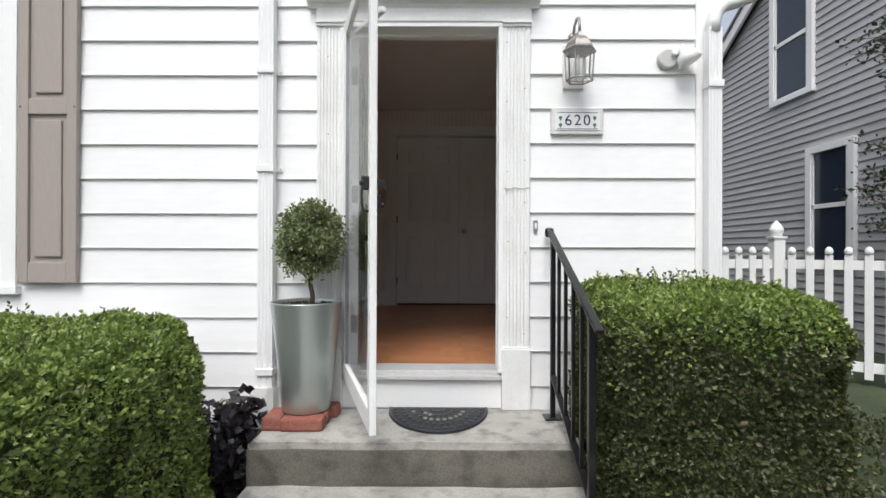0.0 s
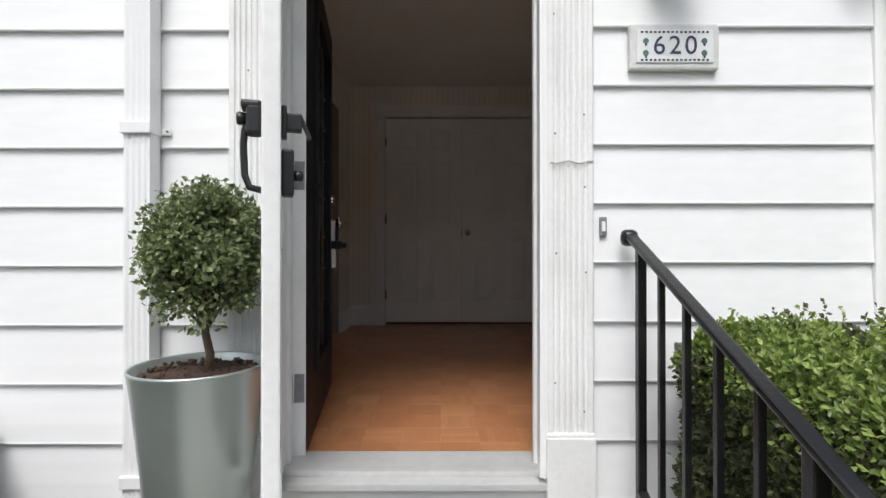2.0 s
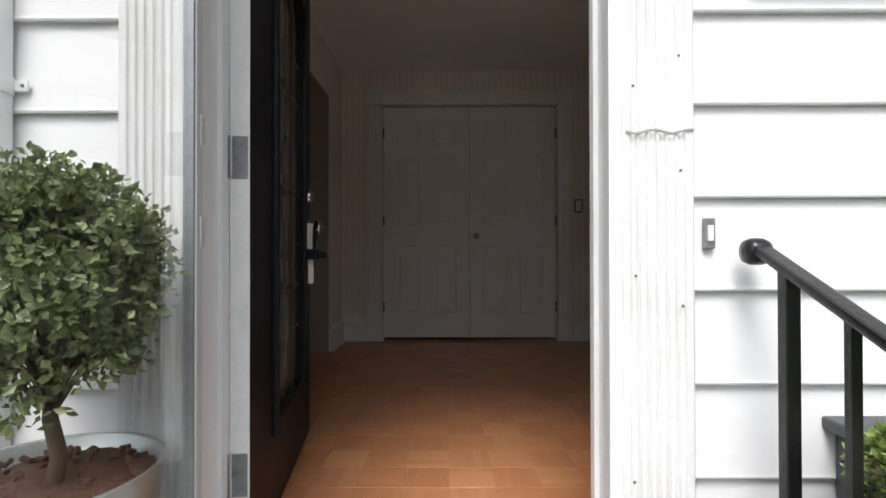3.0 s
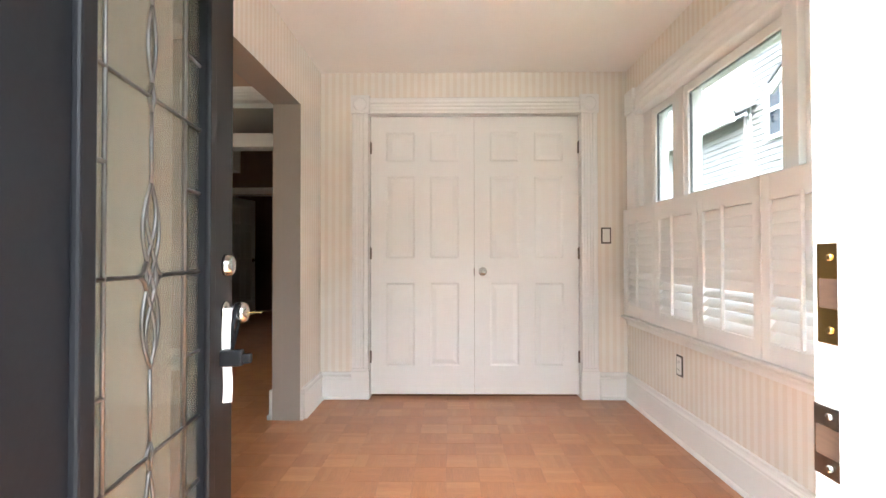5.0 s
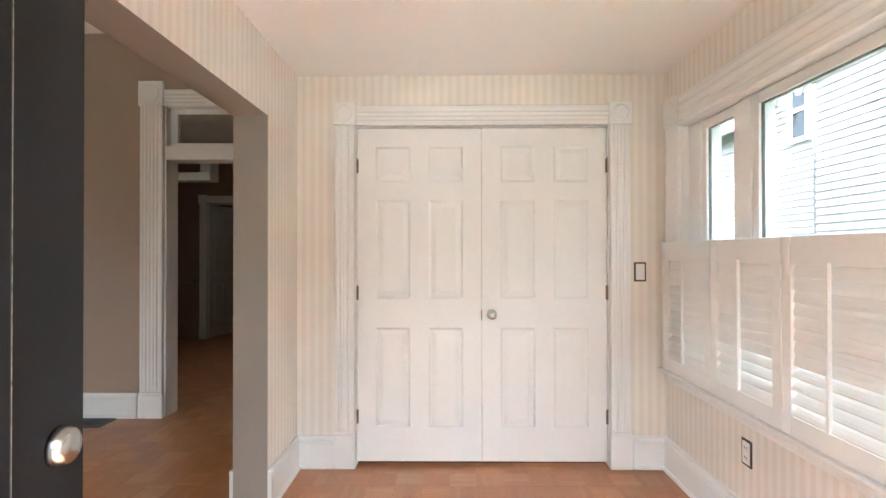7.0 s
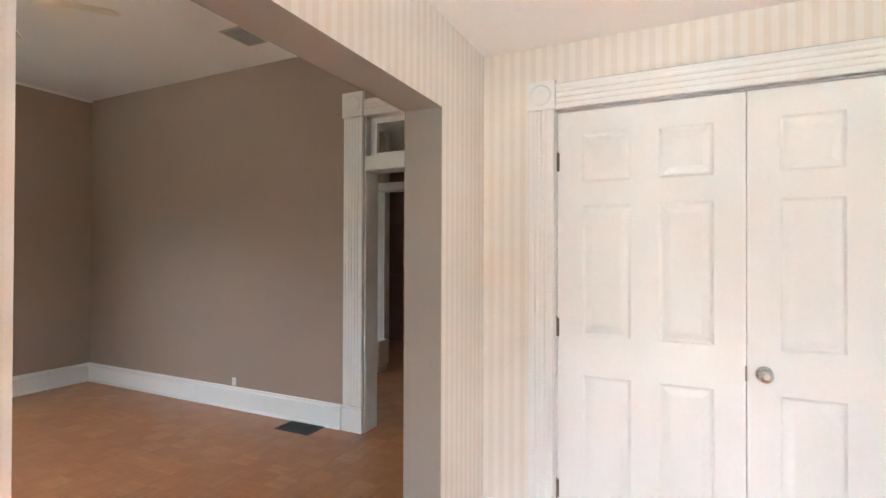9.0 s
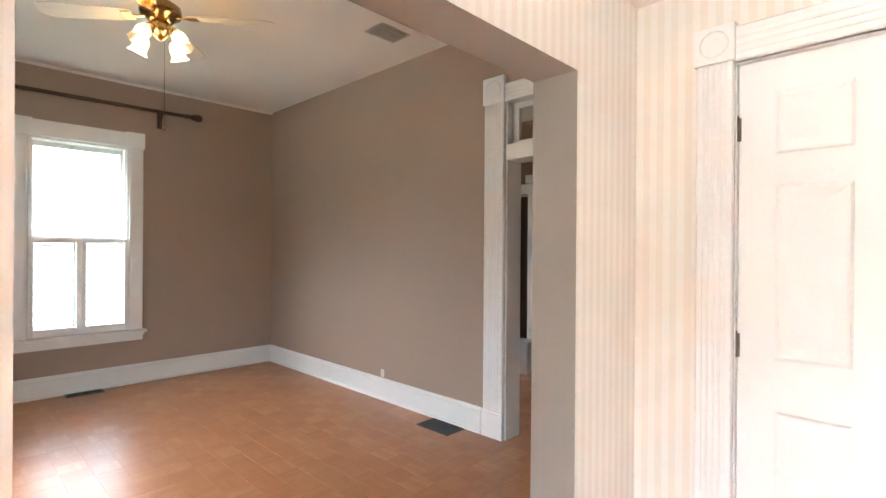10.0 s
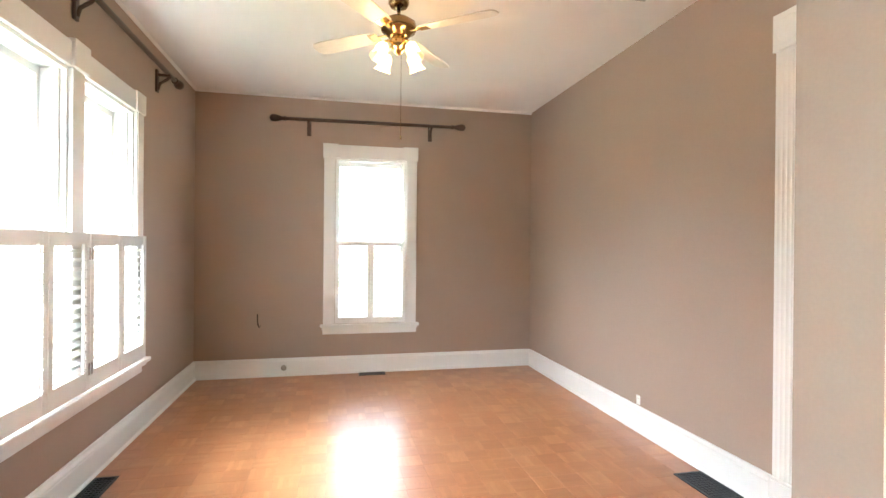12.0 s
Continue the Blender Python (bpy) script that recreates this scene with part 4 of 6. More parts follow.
# ---- entrance room ----
FIELDS = [(a, b, z0, z1) for z0, z1 in ((1.69, 1.908), (0.985, 1.583), (0.205, 0.807)) for a, b in ((0.112, 0.321), (0.434, 0.643))]
for k, x in enumerate((-0.309, 0.4495)):
    w = 0.755
    leaf = panel_leaf("closet_door", "closed white six-panel closet door", pose(x, 6.424, 0.025), w, 2.019, 0.035, FIELDS, white_trim, kind="")
    tagged(leaf, group="closet double doors")
    for z in (0.27, 1.02, 1.79):
        bm = bmesh.new()
        hx = -0.004 if k == 0 else w + 0.004
        tube(bm, [(hx, -0.006, z - 0.042), (hx, -0.006, z + 0.042)], 0.0065, 10)
        lathe(bm, [(0.002, 0), (0.007, 0.004), (0.002, 0.010)], 8, pose(hx, -0.006, z + 0.042))
        box(bm, (hx - 0.012, 0.0, z - 0.042), (hx + 0.012, -0.002, z + 0.042))
        part("hinge", bm, dark_metal, leaf, "tarnished metal hinge")
    if k == 1:
        knob = part("door_knob", placed(knob_mesh(0.026), pose(0.058, 0.0, 0.888, 90, 0, 0)), steel, leaf, "brass and nickel round knob")
    else:
        part("latch_plate", B(((w - 0.004, -0.0055, 0.855), (w + 0.003, -0.004, 0.915))), dark_metal, leaf, "dark latch edge plate")
thing("closet_back", "dark closet interior behind the doors", "closet", kind="structure", bm=B(((-0.66, 7.0, 0), (1.54, 7.05, 2.4))), mats=greige)
cased_opening("closet_casing", "white reeded closet casing with corner blocks", pose(-0.318, CLOSET, 0), 1.531, 2.055, 0.118, 0.118, 0.222)
bm = B(((-0.318, CLOSET, 0), (-0.312, CLOSET + 0.12, 2.055)), ((1.207, CLOSET, 0), (1.213, CLOSET + 0.12, 2.055)), ((-0.312, CLOSET, 2.049), (1.207, CLOSET + 0.12, 2.055)))
thing("closet_jamb", "white closet door jamb lining", "door jamb", kind="structure", bm=bm, mats=white_trim)

base = ends_profile(0.192, 0.02)
def skirting(p, q):
    return run("baseboard", base, p, q, white_trim, "tall white moulded baseboard", "baseboard")
skirting((-0.445, CLOSET), (WEST1, CLOSET))
skirting((EAST0, CLOSET), (1.345, CLOSET))
skirting((EAST0, INNER), (EAST0, CLOSET))
skirting((WEST1, CLOSET), (WEST1, 5.955))
skirting((WEST1, 4.452), (WEST1, INNER))
skirting((0.70, INNER), (EAST0, INNER))
skirting((WEST1, INNER), (-0.42, INNER))
# living room
skirting((WEST0, 5.955), (WEST0, BACK))
skirting((WEST0, LIVING_FRONT), (WEST0, 4.452))
skirting((-2.19, BACK), (FAR, BACK))
skirting((FAR, BACK), (FAR, LIVING_FRONT))
skirting((FAR, LIVING_FRONT), (WEST0, LIVING_FRONT))
crown = [(0, -0.022), (0.004, -0.022), (0.006, -0.018), (0.012, -0.009), (0.017, -0.004), (0.018, 0.0), (0, 0.0)]
for p, q in (((FAR, BACK), (FAR, LIVING_FRONT)), ((FAR, LIVING_FRONT), (WEST0, LIVING_FRONT))):
    run("crown_moulding", crown, (*p, CEIL_LIVING), (*q, CEIL_LIVING), ceiling_white, "small pale cove moulding under the ceiling", "crown moulding")
# short returns of the baseboard round the opening
for y, s in ((5.918, 1), (4.49, -1)):
    bm = bmesh.new()
    box(bm, (WEST0 - 0.034, y + s * 0.034, 0), (WEST0 - 0.0, y, 0.03), 0.004)
    box(bm, (WEST1, y, 0), (WEST1 + 0.02, y + s * 0.04, 0.186), 0.004)
    box(bm, (WEST0 - 0.02, y, 0), (WEST0, y + s * 0.04, 0.186), 0.004)
    thing("trim", "chipped white baseboard end at the opening", "trim", kind="structure", bm=bm, mats=white_old)

# chair rail sill and picture of the wide window
sill = thing("window_sill", "white moulded sill under the shutters", "window sill", kind="structure")
bm = bmesh.new()
prof = [(0, -0.07), (0.012, -0.07), (0.016, -0.055), (0.024, -0.04), (0.024, -0.03), (0.05, -0.022), (0.058, -0.012), (0.058, -0.004), (0.05, 0.0), (0, 0.0)]
run("stool", prof, (EAST0, 3.55, 0.607), (EAST0, 6.372, 0.607), white_trim, "", "", parent=sill)

win = thing("window_1", "wide white vinyl window with three panes", "window", kind="structure")
OY0, OY1, OZ0, OZ1 = 3.72, 6.19, 0.62, 2.0
# jamb lining, frames
bm = B(((EAST0, OY1 - 0.012, OZ0), (EAST1, OY1 + 0.0, OZ1)), ((EAST0, OY0, OZ0), (EAST1, OY0 + 0.012, OZ1)), ((EAST0, OY0, OZ1 - 0.012), (EAST1, OY1, OZ1)), ((EAST0, OY0, OZ0), (EAST1, OY1, OZ0 + 0.012)))
part("jamb_lining", bm, white_trim, win)
panes = [(5.76, 6.005), (4.805, 5.575), (3.86, 4.63)]
frames = [(5.575, 6.19), (4.72, 5.70), (3.73, 4.70)]
gasket_grey = paint("glazing_gasket", (0.10, 0.10, 0.10), 0.5)
for a, b in panes:
    z0, z1 = OZ0 + 0.06, 1.935
    x = 1.605
    for p, q in (((x - 0.018, a - 0.045, z0 - 0.045), (x + 0.03, a, z1 + 0.045)), ((x - 0.018, b, z0 - 0.045), (x + 0.03, b + 0.045, z1 + 0.045)), ((x - 0.018, a, z1), (x + 0.03, b, z1 + 0.045)), ((x - 0.018, a, z0 - 0.045), (x + 0.03, b, z0))):
        part("sash", B((p, q), bevel=0.004), white_trim, win)
    bead = B(((x - 0.006, a, z0), (x + 0.008, a + 0.003, z1)), ((x - 0.006, b - 0.003, z0), (x + 0.008, b, z1)), ((x - 0.006, a, z1 - 0.003), (x + 0.008, b, z1)))
    part("gasket", bead, gasket_grey, win, "thin dark glazing gasket")
    g = part("pane", B(((x - 0.002, a, z0), (x + 0.002, b, z1))), dimmed_entry_glass, win)
    g.visible_shadow = False
for a, b, xx in ((5.62, 5.715, 1.612), (4.676, 4.76, 1.59), (6.05, 6.18, 1.612), (3.73, 3.815, 1.612)):
    part("mullion", B(((xx - 0.03, a, OZ0 + 0.012), (xx + 0.08, b, OZ1 - 0.012)), bevel=0.005), white_trim, win)
part("frame_head", B(((1.60, OY0 + 0.012, 1.978), (1.70, OY1 - 0.012, 1.99)), bevel=0.003), white_trim, win)
cas = thing("window_casing", "white reeded window casing with corner block", "window casing", kind="structure", at=pose(EAST0, OY1, 0, 0, 0, -90))
# local x runs towards -y, face to -x
for x in (-0.145, OY1 - OY0):
    bm = bmesh.new()
    extrude(bm, [(x + a, b) for a, b in reeded(0.145, 0.024, 4, 0.02)], 0.607, 2.02)
    part("casing_leg", bm, white_trim, cas)
    part("corner_block", placed(rosette_block(0.155, 0.036), pose(x - 0.005, 0, 2.015)), white_trim, cas)
bm = bmesh.new()
extrude(bm, reeded(0.17, 0.024, 3, 0.02), 0.01, OY1 - OY0 - 0.01, Matrix(((0, 0, 1, 0), (0, 1, 0, 0), (1, 0, 0, 1.99), (0, 0, 0, 1))))
part("casing_head", bm, white_trim, cas)


def louvre_panel(label, m, w, h, stile, top, bottom, tilt, pitch=0.046, slat=0.05, group="", rod_x=None):
    """A plantation shutter leaf: local x 0..w, z 0..h, face to -y."""
    ob = thing("shutter_panel", label, "shutter", at=m, group=group)
    t = 0.028
    for p, q in (((0, 0, 0), (stile, t, h)), ((w - stile, 0, 0), (w, t, h)), ((stile, 0.001, h - top), (w - stile, t - 0.001, h)), ((stile, 0.001, 0), (w - stile, t - 0.001, bottom))):
        part("stile" if p[2] == 0 and q[2] == h else "rail", B((p, q), bevel=0.003), white_trim, ob)
    n = max(1, int((h - top - bottom) / pitch))
    step = (h - top - bottom) / n
    bm = bmesh.new()
    prof = [(slat / 2 * math.cos(2 * math.pi * k / 10), 0.0045 * math.sin(2 * math.pi * k / 10)) for k in range(10)]
    extrude(bm, prof, 0, w - 2 * stile - 0.004, Matrix(((0, 0, 1, 0), (1, 0, 0, 0), (0, 1, 0, 0), (0, 0, 0, 1))))
    me = mesh_of(bm, "slat", white_trim)
    for k in range(n):
        share("slat", me, ob, pose(stile + 0.002, t / 2, bottom + (k + 0.5) * step, tilt(k, n), 0, 0))
    rod = rod_x if rod_x else w / 2
    part("tilt_rod", B(((rod - 0.006, -0.022, bottom + 0.01), (rod + 0.006, -0.008, h - top + 0.012)), bevel=0.002), white_trim, ob)
    return ob


for k in range(5):
    y1 = 6.318 - 0.502 * k
    leaf = louvre_panel("white plantation shutter with closed louvres", pose(1.503, y1, 0.612, 0, 0, -90), 0.499, 0.735, 0.052, 0.105, 0.075, lambda i, n: 54 if i < 4 else 80, group="entry window shutters")
    if k % 2 == 0 and k:
        for z in (0.12, 0.6):
            part("hinge", B(((-0.012, -0.004, z - 0.03), (0.012, 0.0, z + 0.03)), bevel=0.001), white_trim, leaf)
part("shutter_post", B(((1.50, 6.318, 0.607), (1.546, 6.345, 1.35)), bevel=0.002), white_trim, win)


def plate(name, label, m, toggle):
    ob = thing(name, label, name.split("_")[-1] if name != "outlet" else "outlet", at=m)
    part("frame", B(((-0.036, 0, -0.058), (0.036, -0.005, 0.058)), bevel=0.002), dark_plate if toggle != 2 else white_plastic, ob, "dark bronze rim" if toggle != 2 else "")
    part("insert", B(((-0.026, -0.004, -0.048), (0.026, -0.008, 0.048)), bevel=0.002), white_plastic, ob)
    if toggle == 1:
        part("toggle", B(((-0.005, -0.007, -0.012), (0.005, -0.02, 0.012)), bevel=0.002), white_plastic, ob)
    else:
        for z in (-0.022, 0.022):
            bm = bmesh.new()
            for x in (-0.007, 0.007):
                box(bm, (x - 0.0015, -0.0075, z - 0.006), (x + 0.0015, -0.0086, z + 0.006))
            part("socket", bm, dark_plate, ob, "dark slots")
    return ob
plate("light_switch", "white toggle light switch with dark rim", pose(1.394, CLOSET, 1.172), 1)
plate("outlet", "white wall outlet with dark rim", pose(EAST0, 5.60, 0.415, 0, 0, -90), 0)
plate("outlet", "small white wall outlet above the baseboard", pose(-3.37, BACK, 0.235) @ Matrix.Diagonal((0.6, 1, 0.6, 1)), 2)

# ---- living room ----
def sash_window(name, label, m, w, z0, z1, depth, head, side_cas, stool_z, double=0.0, meet=1.44, deep=0.10):
    """Double-hung window: local x 0..w is the clear opening, face to -y."""
    ob = thing(name, label, "window", at=m, kind="structure")
    spans = [(0, w)] if not double else [(0, (w - double) / 2), ((w + double) / 2, w)]
    for a, b in spans:
        part("jamb_lining", B(((a, 0.0, z0), (a + 0.02, depth, z1)), ((b - 0.02, 0.0, z0), (b, depth, z1)), ((a + 0.02, 0.0, z1 - 0.02), (b - 0.02, depth, z1)), ((a + 0.02, 0.0, z0), (b - 0.02, depth, z0 + 0.02))), white_trim, ob)
        for nm, s0, s1, y in (("upper_sash", meet - 0.02, z1 - 0.02, deep + 0.035), ("lower_sash", z0 + 0.02, meet + 0.02, deep)):
            sa, sb = a + 0.022, b - 0.022
            bm = B(((sa, y, s0), (sa + 0.032, y + 0.032, s1)), ((sb - 0.032, y, s0), (sb, y + 0.032, s1)), ((sa + 0.032, y, s1 - 0.045), (sb - 0.032, y + 0.032, s1)), ((sa + 0.032, y, s0), (sb - 0.032, y + 0.032, s0 + 0.055)))
            sash = part(nm, bm, white_trim, ob)
            g = part("pane", B(((sa + 0.032, y + 0.014, s0 + 0.055), (sb - 0.032, y + 0.018, s1 - 0.045))), dimmed_living_glass, sash)
        part("stop", B(((a + 0.02, 0.03, z0 + 0.02), (a + 0.034, deep - 0.004, z1 - 0.02)), ((b - 0.034, 0.03, z0 + 0.02), (b - 0.02, deep - 0.004, z1 - 0.02)), bevel=0.002), white_trim, ob)
    for x in (-side_cas, w):
        part("casing_leg", B(((x, 0, z0 - 0.02), (x + side_cas, -0.022, z1 + 0.002)), ((x + 0.012, -0.022, z0 - 0.02), (x + side_cas - 0.012, -0.028, z1 + 0.002)), bevel=0.003), white_trim, ob)
    bm = B(((-side_cas - 0.012, 0, z1), (-0.0 + 0.03, -0.036, z1 + head)), ((w - 0.03, 0, z1), (w + side_cas + 0.012, -0.036, z1 + head)), ((0.03, 0, z1), (w - 0.03, -0.026, z1 + head - 0.008)), bevel=0.004)
    part("casing_head", bm, white_trim, ob)
    if double:
        part("centre_mullion", B((((w - double) / 2, 0, z0 - 0.02), ((w + double) / 2, -0.024, z1))), white_trim, ob)
        part("centre_block", B((((w - double) / 2 - 0.02, 0, z1), ((w + double) / 2 + 0.02, -0.046, z1 + head + 0.01)), bevel=0.005), white_trim, ob)
    part("stool", B(((-side_cas - 0.03, 0.05, stool_z - 0.03), (w + side_cas + 0.03, -0.075, stool_z)), bevel=0.008), white_trim, ob)
    bm = B(((-side_cas - 0.005, 0, stool_z - 0.11), (w + side_cas + 0.005, -0.022, stool_z - 0.03)), ((-side_cas - 0.012, 0, stool_z - 0.055), (w + side_cas + 0.012, -0.05, stool_z - 0.03)), bevel=0.006)
    part("apron", bm, white_trim, ob)
    return ob


sash_window("window_2", "white double-hung window with deep casing", pose(FAR, 4.985, 0, 0, 0, 90), 0.785, 0.55, 2.37, 0.2, 0.155, 0.12, 0.545)
for k in range(2):
    louvre_panel("white half-height plantation shutter with open louvres", pose(FAR + 0.03, 4.99 + 0.388 * k, 0.552, 0, 0, 90), 0.386, 0.90, 0.036, 0.04, 0.07, lambda i, n: 14, pitch=0.05, group="end window shutters", rod_x=0.33)
sash_window("window_3", "white twin double-hung window with deep casing", pose(-2.29, LIVING_FRONT, 0, 0, 0, 180), 1.66, 0.56, 2.36, 0.42, 0.145, 0.125, 0.555, double=0.13, deep=0.09)
for k in range(4):
    x = -2.345 - 0.425 * k - (0.0 if k < 2 else 0.004)
    leaf = louvre_panel("white half-height plantation shutter with open louvres", pose(x, LIVING_FRONT + 0.056, 0.562, 0, 0, 180), 0.4225, 0.898, 0.046, 0.075, 0.105, lambda i, n: 20, pitch=0.05, group="front window shutters", rod_x=0.31)
    if k in (1, 2):
        for z in (0.12, 0.78):
            part("hinge", B(((0.004 if k == 2 else 0.40, -0.004, z - 0.035), (0.022 if k == 2 else 0.418, 0, z + 0.035)), bevel=0.001), steel, leaf)

def curtain_rod(label, p, q, brackets, out):
    """A turned wooden pole on wall brackets; out is the way from the wall."""
    p, q, out = Vector(p), Vector(q), Vector(out)
    ob = thing("curtain_rod", label, "curtain rod", group="curtain rods")
    bm = bmesh.new()
    tube(bm, [p, q], 0.019, 12)
    part("pole", bm, brown_wood, ob)
    d = (q - p).normalized()
    for e, s in ((p, -1), (q, 1)):
        bm = bmesh.new()
        m = Matrix.Translation(e) @ (d * s).to_track_quat("Z", "Y").to_matrix().to_4x4()
        lathe(bm, [(0.019, 0), (0.027, 0.006), (0.027, 0.014), (0.02, 0.02), (0.018, 0.035), (0.026, 0.06), (0.036, 0.095), (0.040, 0.125), (0.034, 0.15), (0.014, 0.165)], 16, m)
        part("finial", bm, brown_wood, ob)
    for f in brackets:
        c = p + (q - p) * f
        bm = bmesh.new()
        wallp = c - out * 0.085
        bar(bm, wallp + Vector((0, 0, -0.16)) + out * 0.009, wallp + Vector((0, 0, 0.02)) + out * 0.009, 0.045, 0.018, 0.004, up=out)
        bar(bm, wallp + Vector((0, 0, -0.022)), c + Vector((0, 0, -0.022)) + out * 0.025, 0.028, 0.02, 0.004)
        tube(bm, [wallp + Vector((0, 0, -0.14)) + out * 0.015, wallp + Vector((0, 0, -0.09)) + out * 0.03, c + Vector((0, 0, -0.05)), c + Vector((0, 0, -0.02)) + out * 0.02], 0.012, 8)
        part("bracket", bm, brown_wood, ob)
    return ob
curtain_rod("dark brown wooden curtain rod above the end window", (FAR + 0.09, 4.47, 2.752), (FAR + 0.09, 6.27, 2.768), (0.13, 0.87), (1, 0, 0))
curtain_rod("dark brown wooden curtain rod above the twin window", (-4.55, LIVING_FRONT + 0.09, 2.79), (-1.65, LIVING_FRONT + 0.09, 2.80), (0.06, 0.5, 0.94), (0, 1, 0))

# ceiling fan with four lit tulip shades
fan = thing("ceiling_fan", "brass ceiling fan with pale blades and four lit tulip shades", "ceiling fan", at=pose(-3.21, 5.38, 0))
bm = bmesh.new()
lathe(bm, [(0.065, 3.02), (0.068, 2.99), (0.055, 2.965), (0.02, 2.955)], 24)
part("canopy", bm, antique_brass, fan)
bm = bmesh.new()
tube(bm, [(0, 0, 2.96), (0, 0, 2.88)], 0.012, 12)
part("down_rod", bm, antique_brass, fan)
bm = bmesh.new()
lathe(bm, [(0.03, 2.895), (0.075, 2.885), (0.112, 2.86), (0.118, 2.825), (0.112, 2.805), (0.085, 2.795), (0.07, 2.77), (0.04, 2.765)], 32)
part("motor_housing", bm, antique_brass, fan)
bm = bmesh.new()
lathe(bm, [(0.045, 2.768), (0.052, 2.74), (0.05, 2.70), (0.036, 2.68), (0.02, 2.66), (0.008, 2.652)], 24)
part("light_hub", bm, brass, fan)
blade_mat = paint("pale_washed_wood_blade", (0.70, 0.64, 0.56), 0.4, grain=20, stretch=(1, 14, 1), vary=0.06)
bm = bmesh.new()
prof = [(0.16, -0.045), (0.26, -0.058), (0.60, -0.070), (0.655, -0.062), (0.68, -0.03), (0.68, 0.03), (0.655, 0.062), (0.60, 0.070), (0.26, 0.058), (0.16, 0.045)]
extrude(bm, prof, -0.004, 0.004)
blade_me = mesh_of(bm, "blade", blade_mat)
bm = B(((0.09, -0.012, -0.010), (0.17, 0.012, -0.004)), ((0.15, -0.04, -0.008), (0.22, 0.04, -0.004)), bevel=0.003)
iron_me = mesh_of(bm, "blade_arm", brass)
for k in range(4):
    m = pose(0, 0, 2.80, 0, 0, 52 + 90 * k) @ pose(0, 0, 0, 11, 0, 0)
    share("blade", blade_me, fan, m)
    share("blade_arm", iron_me, fan, m)
def build_shade(nt, n, p, l):
    tr, di, mx, em, ad = n.new("ShaderNodeBsdfTranslucent"), n.new("ShaderNodeBsdfTransparent"), n.new("ShaderNodeMixShader"), n.new("ShaderNodeBsdfGlossy"), n.new("ShaderNodeMixShader")
    tr.inputs[0].default_value = (0.95, 0.78, 0.52, 1)
    di.inputs[0].default_value = (1, 0.95, 0.85, 1)
    em.inputs["Roughness"].default_value = 0.15
    mx.inputs[0].default_value = 0.45
    ad.inputs[0].default_value = 0.06
    l.new(tr.outputs[0], mx.inputs[1])
    l.new(di.outputs[0], mx.inputs[2])
    l.new(mx.outputs[0], ad.inputs[1])
    l.new(em.outputs[0], ad.inputs[2])
    l.new(ad.outputs[0], n["Material Output"].inputs["Surface"])
shade_mat = material("frosted_amber_glass", build_shade)
def build_bulb(nt, n, p, l):
    e = n.new("ShaderNodeEmission")
    e.inputs[0].default_value, e.inputs[1].default_value = (1.0, 0.70, 0.36, 1), 0.9
    l.new(e.outputs[0], n["Material Output"].inputs["Surface"])
bulb_mat = material("lit_bulb", build_bulb)
for k in range(4):
    an = 77.5 + 45 + 90 * k
    m = pose(0, 0, 2.70, 0, 0, an) @ pose(0.115, 0, -0.01, 0, -28, 0)
    bm = bmesh.new()
    tube(bm, [(0.045, 0, 2.715), (0.08, 0, 2.725), (0.105, 0, 2.712), (0.117, 0, 2.69)], 0.007, 8)
    arm = part("lamp_arm", placed(bm, pose(0, 0, 0, 0, 0, an)), brass, fan)
    bm = bmesh.new()
    steps = 32
    lathe(bm, [(0.022, 0.0), (0.036, -0.018), (0.043, -0.045), (0.040, -0.075), (0.044, -0.095), (0.056, -0.115)], steps, None, True, caps=False)
    for v in bm.verts:
        if v.co.z < -0.08:
            a = math.atan2(v.co.y, v.co.x)
            f = 1 + 0.07 * math.cos(8 * a) * (-(v.co.z) - 0.08) / 0.035
            v.co.x, v.co.y = v.co.x * f, v.co.y * f
    shd = part("shade", placed(bm, m), shade_mat, fan, "frosted amber tulip glass shade")
    bm = bmesh.new()
    lathe(bm, [(0.008, -0.012), (0.014, -0.025), (0.020, -0.05), (0.014, -0.072), (0.004, -0.08)], 14)
    part("bulb", placed(bm, m), bulb_mat, fan, "glowing warm bulb")
    ld = bpy.data.lights.new("fan_bulb", "POINT")
    ld.energy, ld.color, ld.shadow_soft_size = 0.05, (1.0, 0.72, 0.42), 0.03
    lo = new("fan_bulb", ld)
    lo.matrix_world = fan.matrix_basis @ m @ Matrix.Translation((0, 0, -0.1))
bm = bmesh.new()
tube(bm, [(0.03, 0.015, 2.67), (0.03, 0.015, 2.12)], 0.0016, 6)
lathe(bm, [(0.003, 0), (0.007, -0.012), (0.004, -0.028)], 8, pose(0.03, 0.015, 2.12))
part("pull_chain", bm, antique_brass, fan)

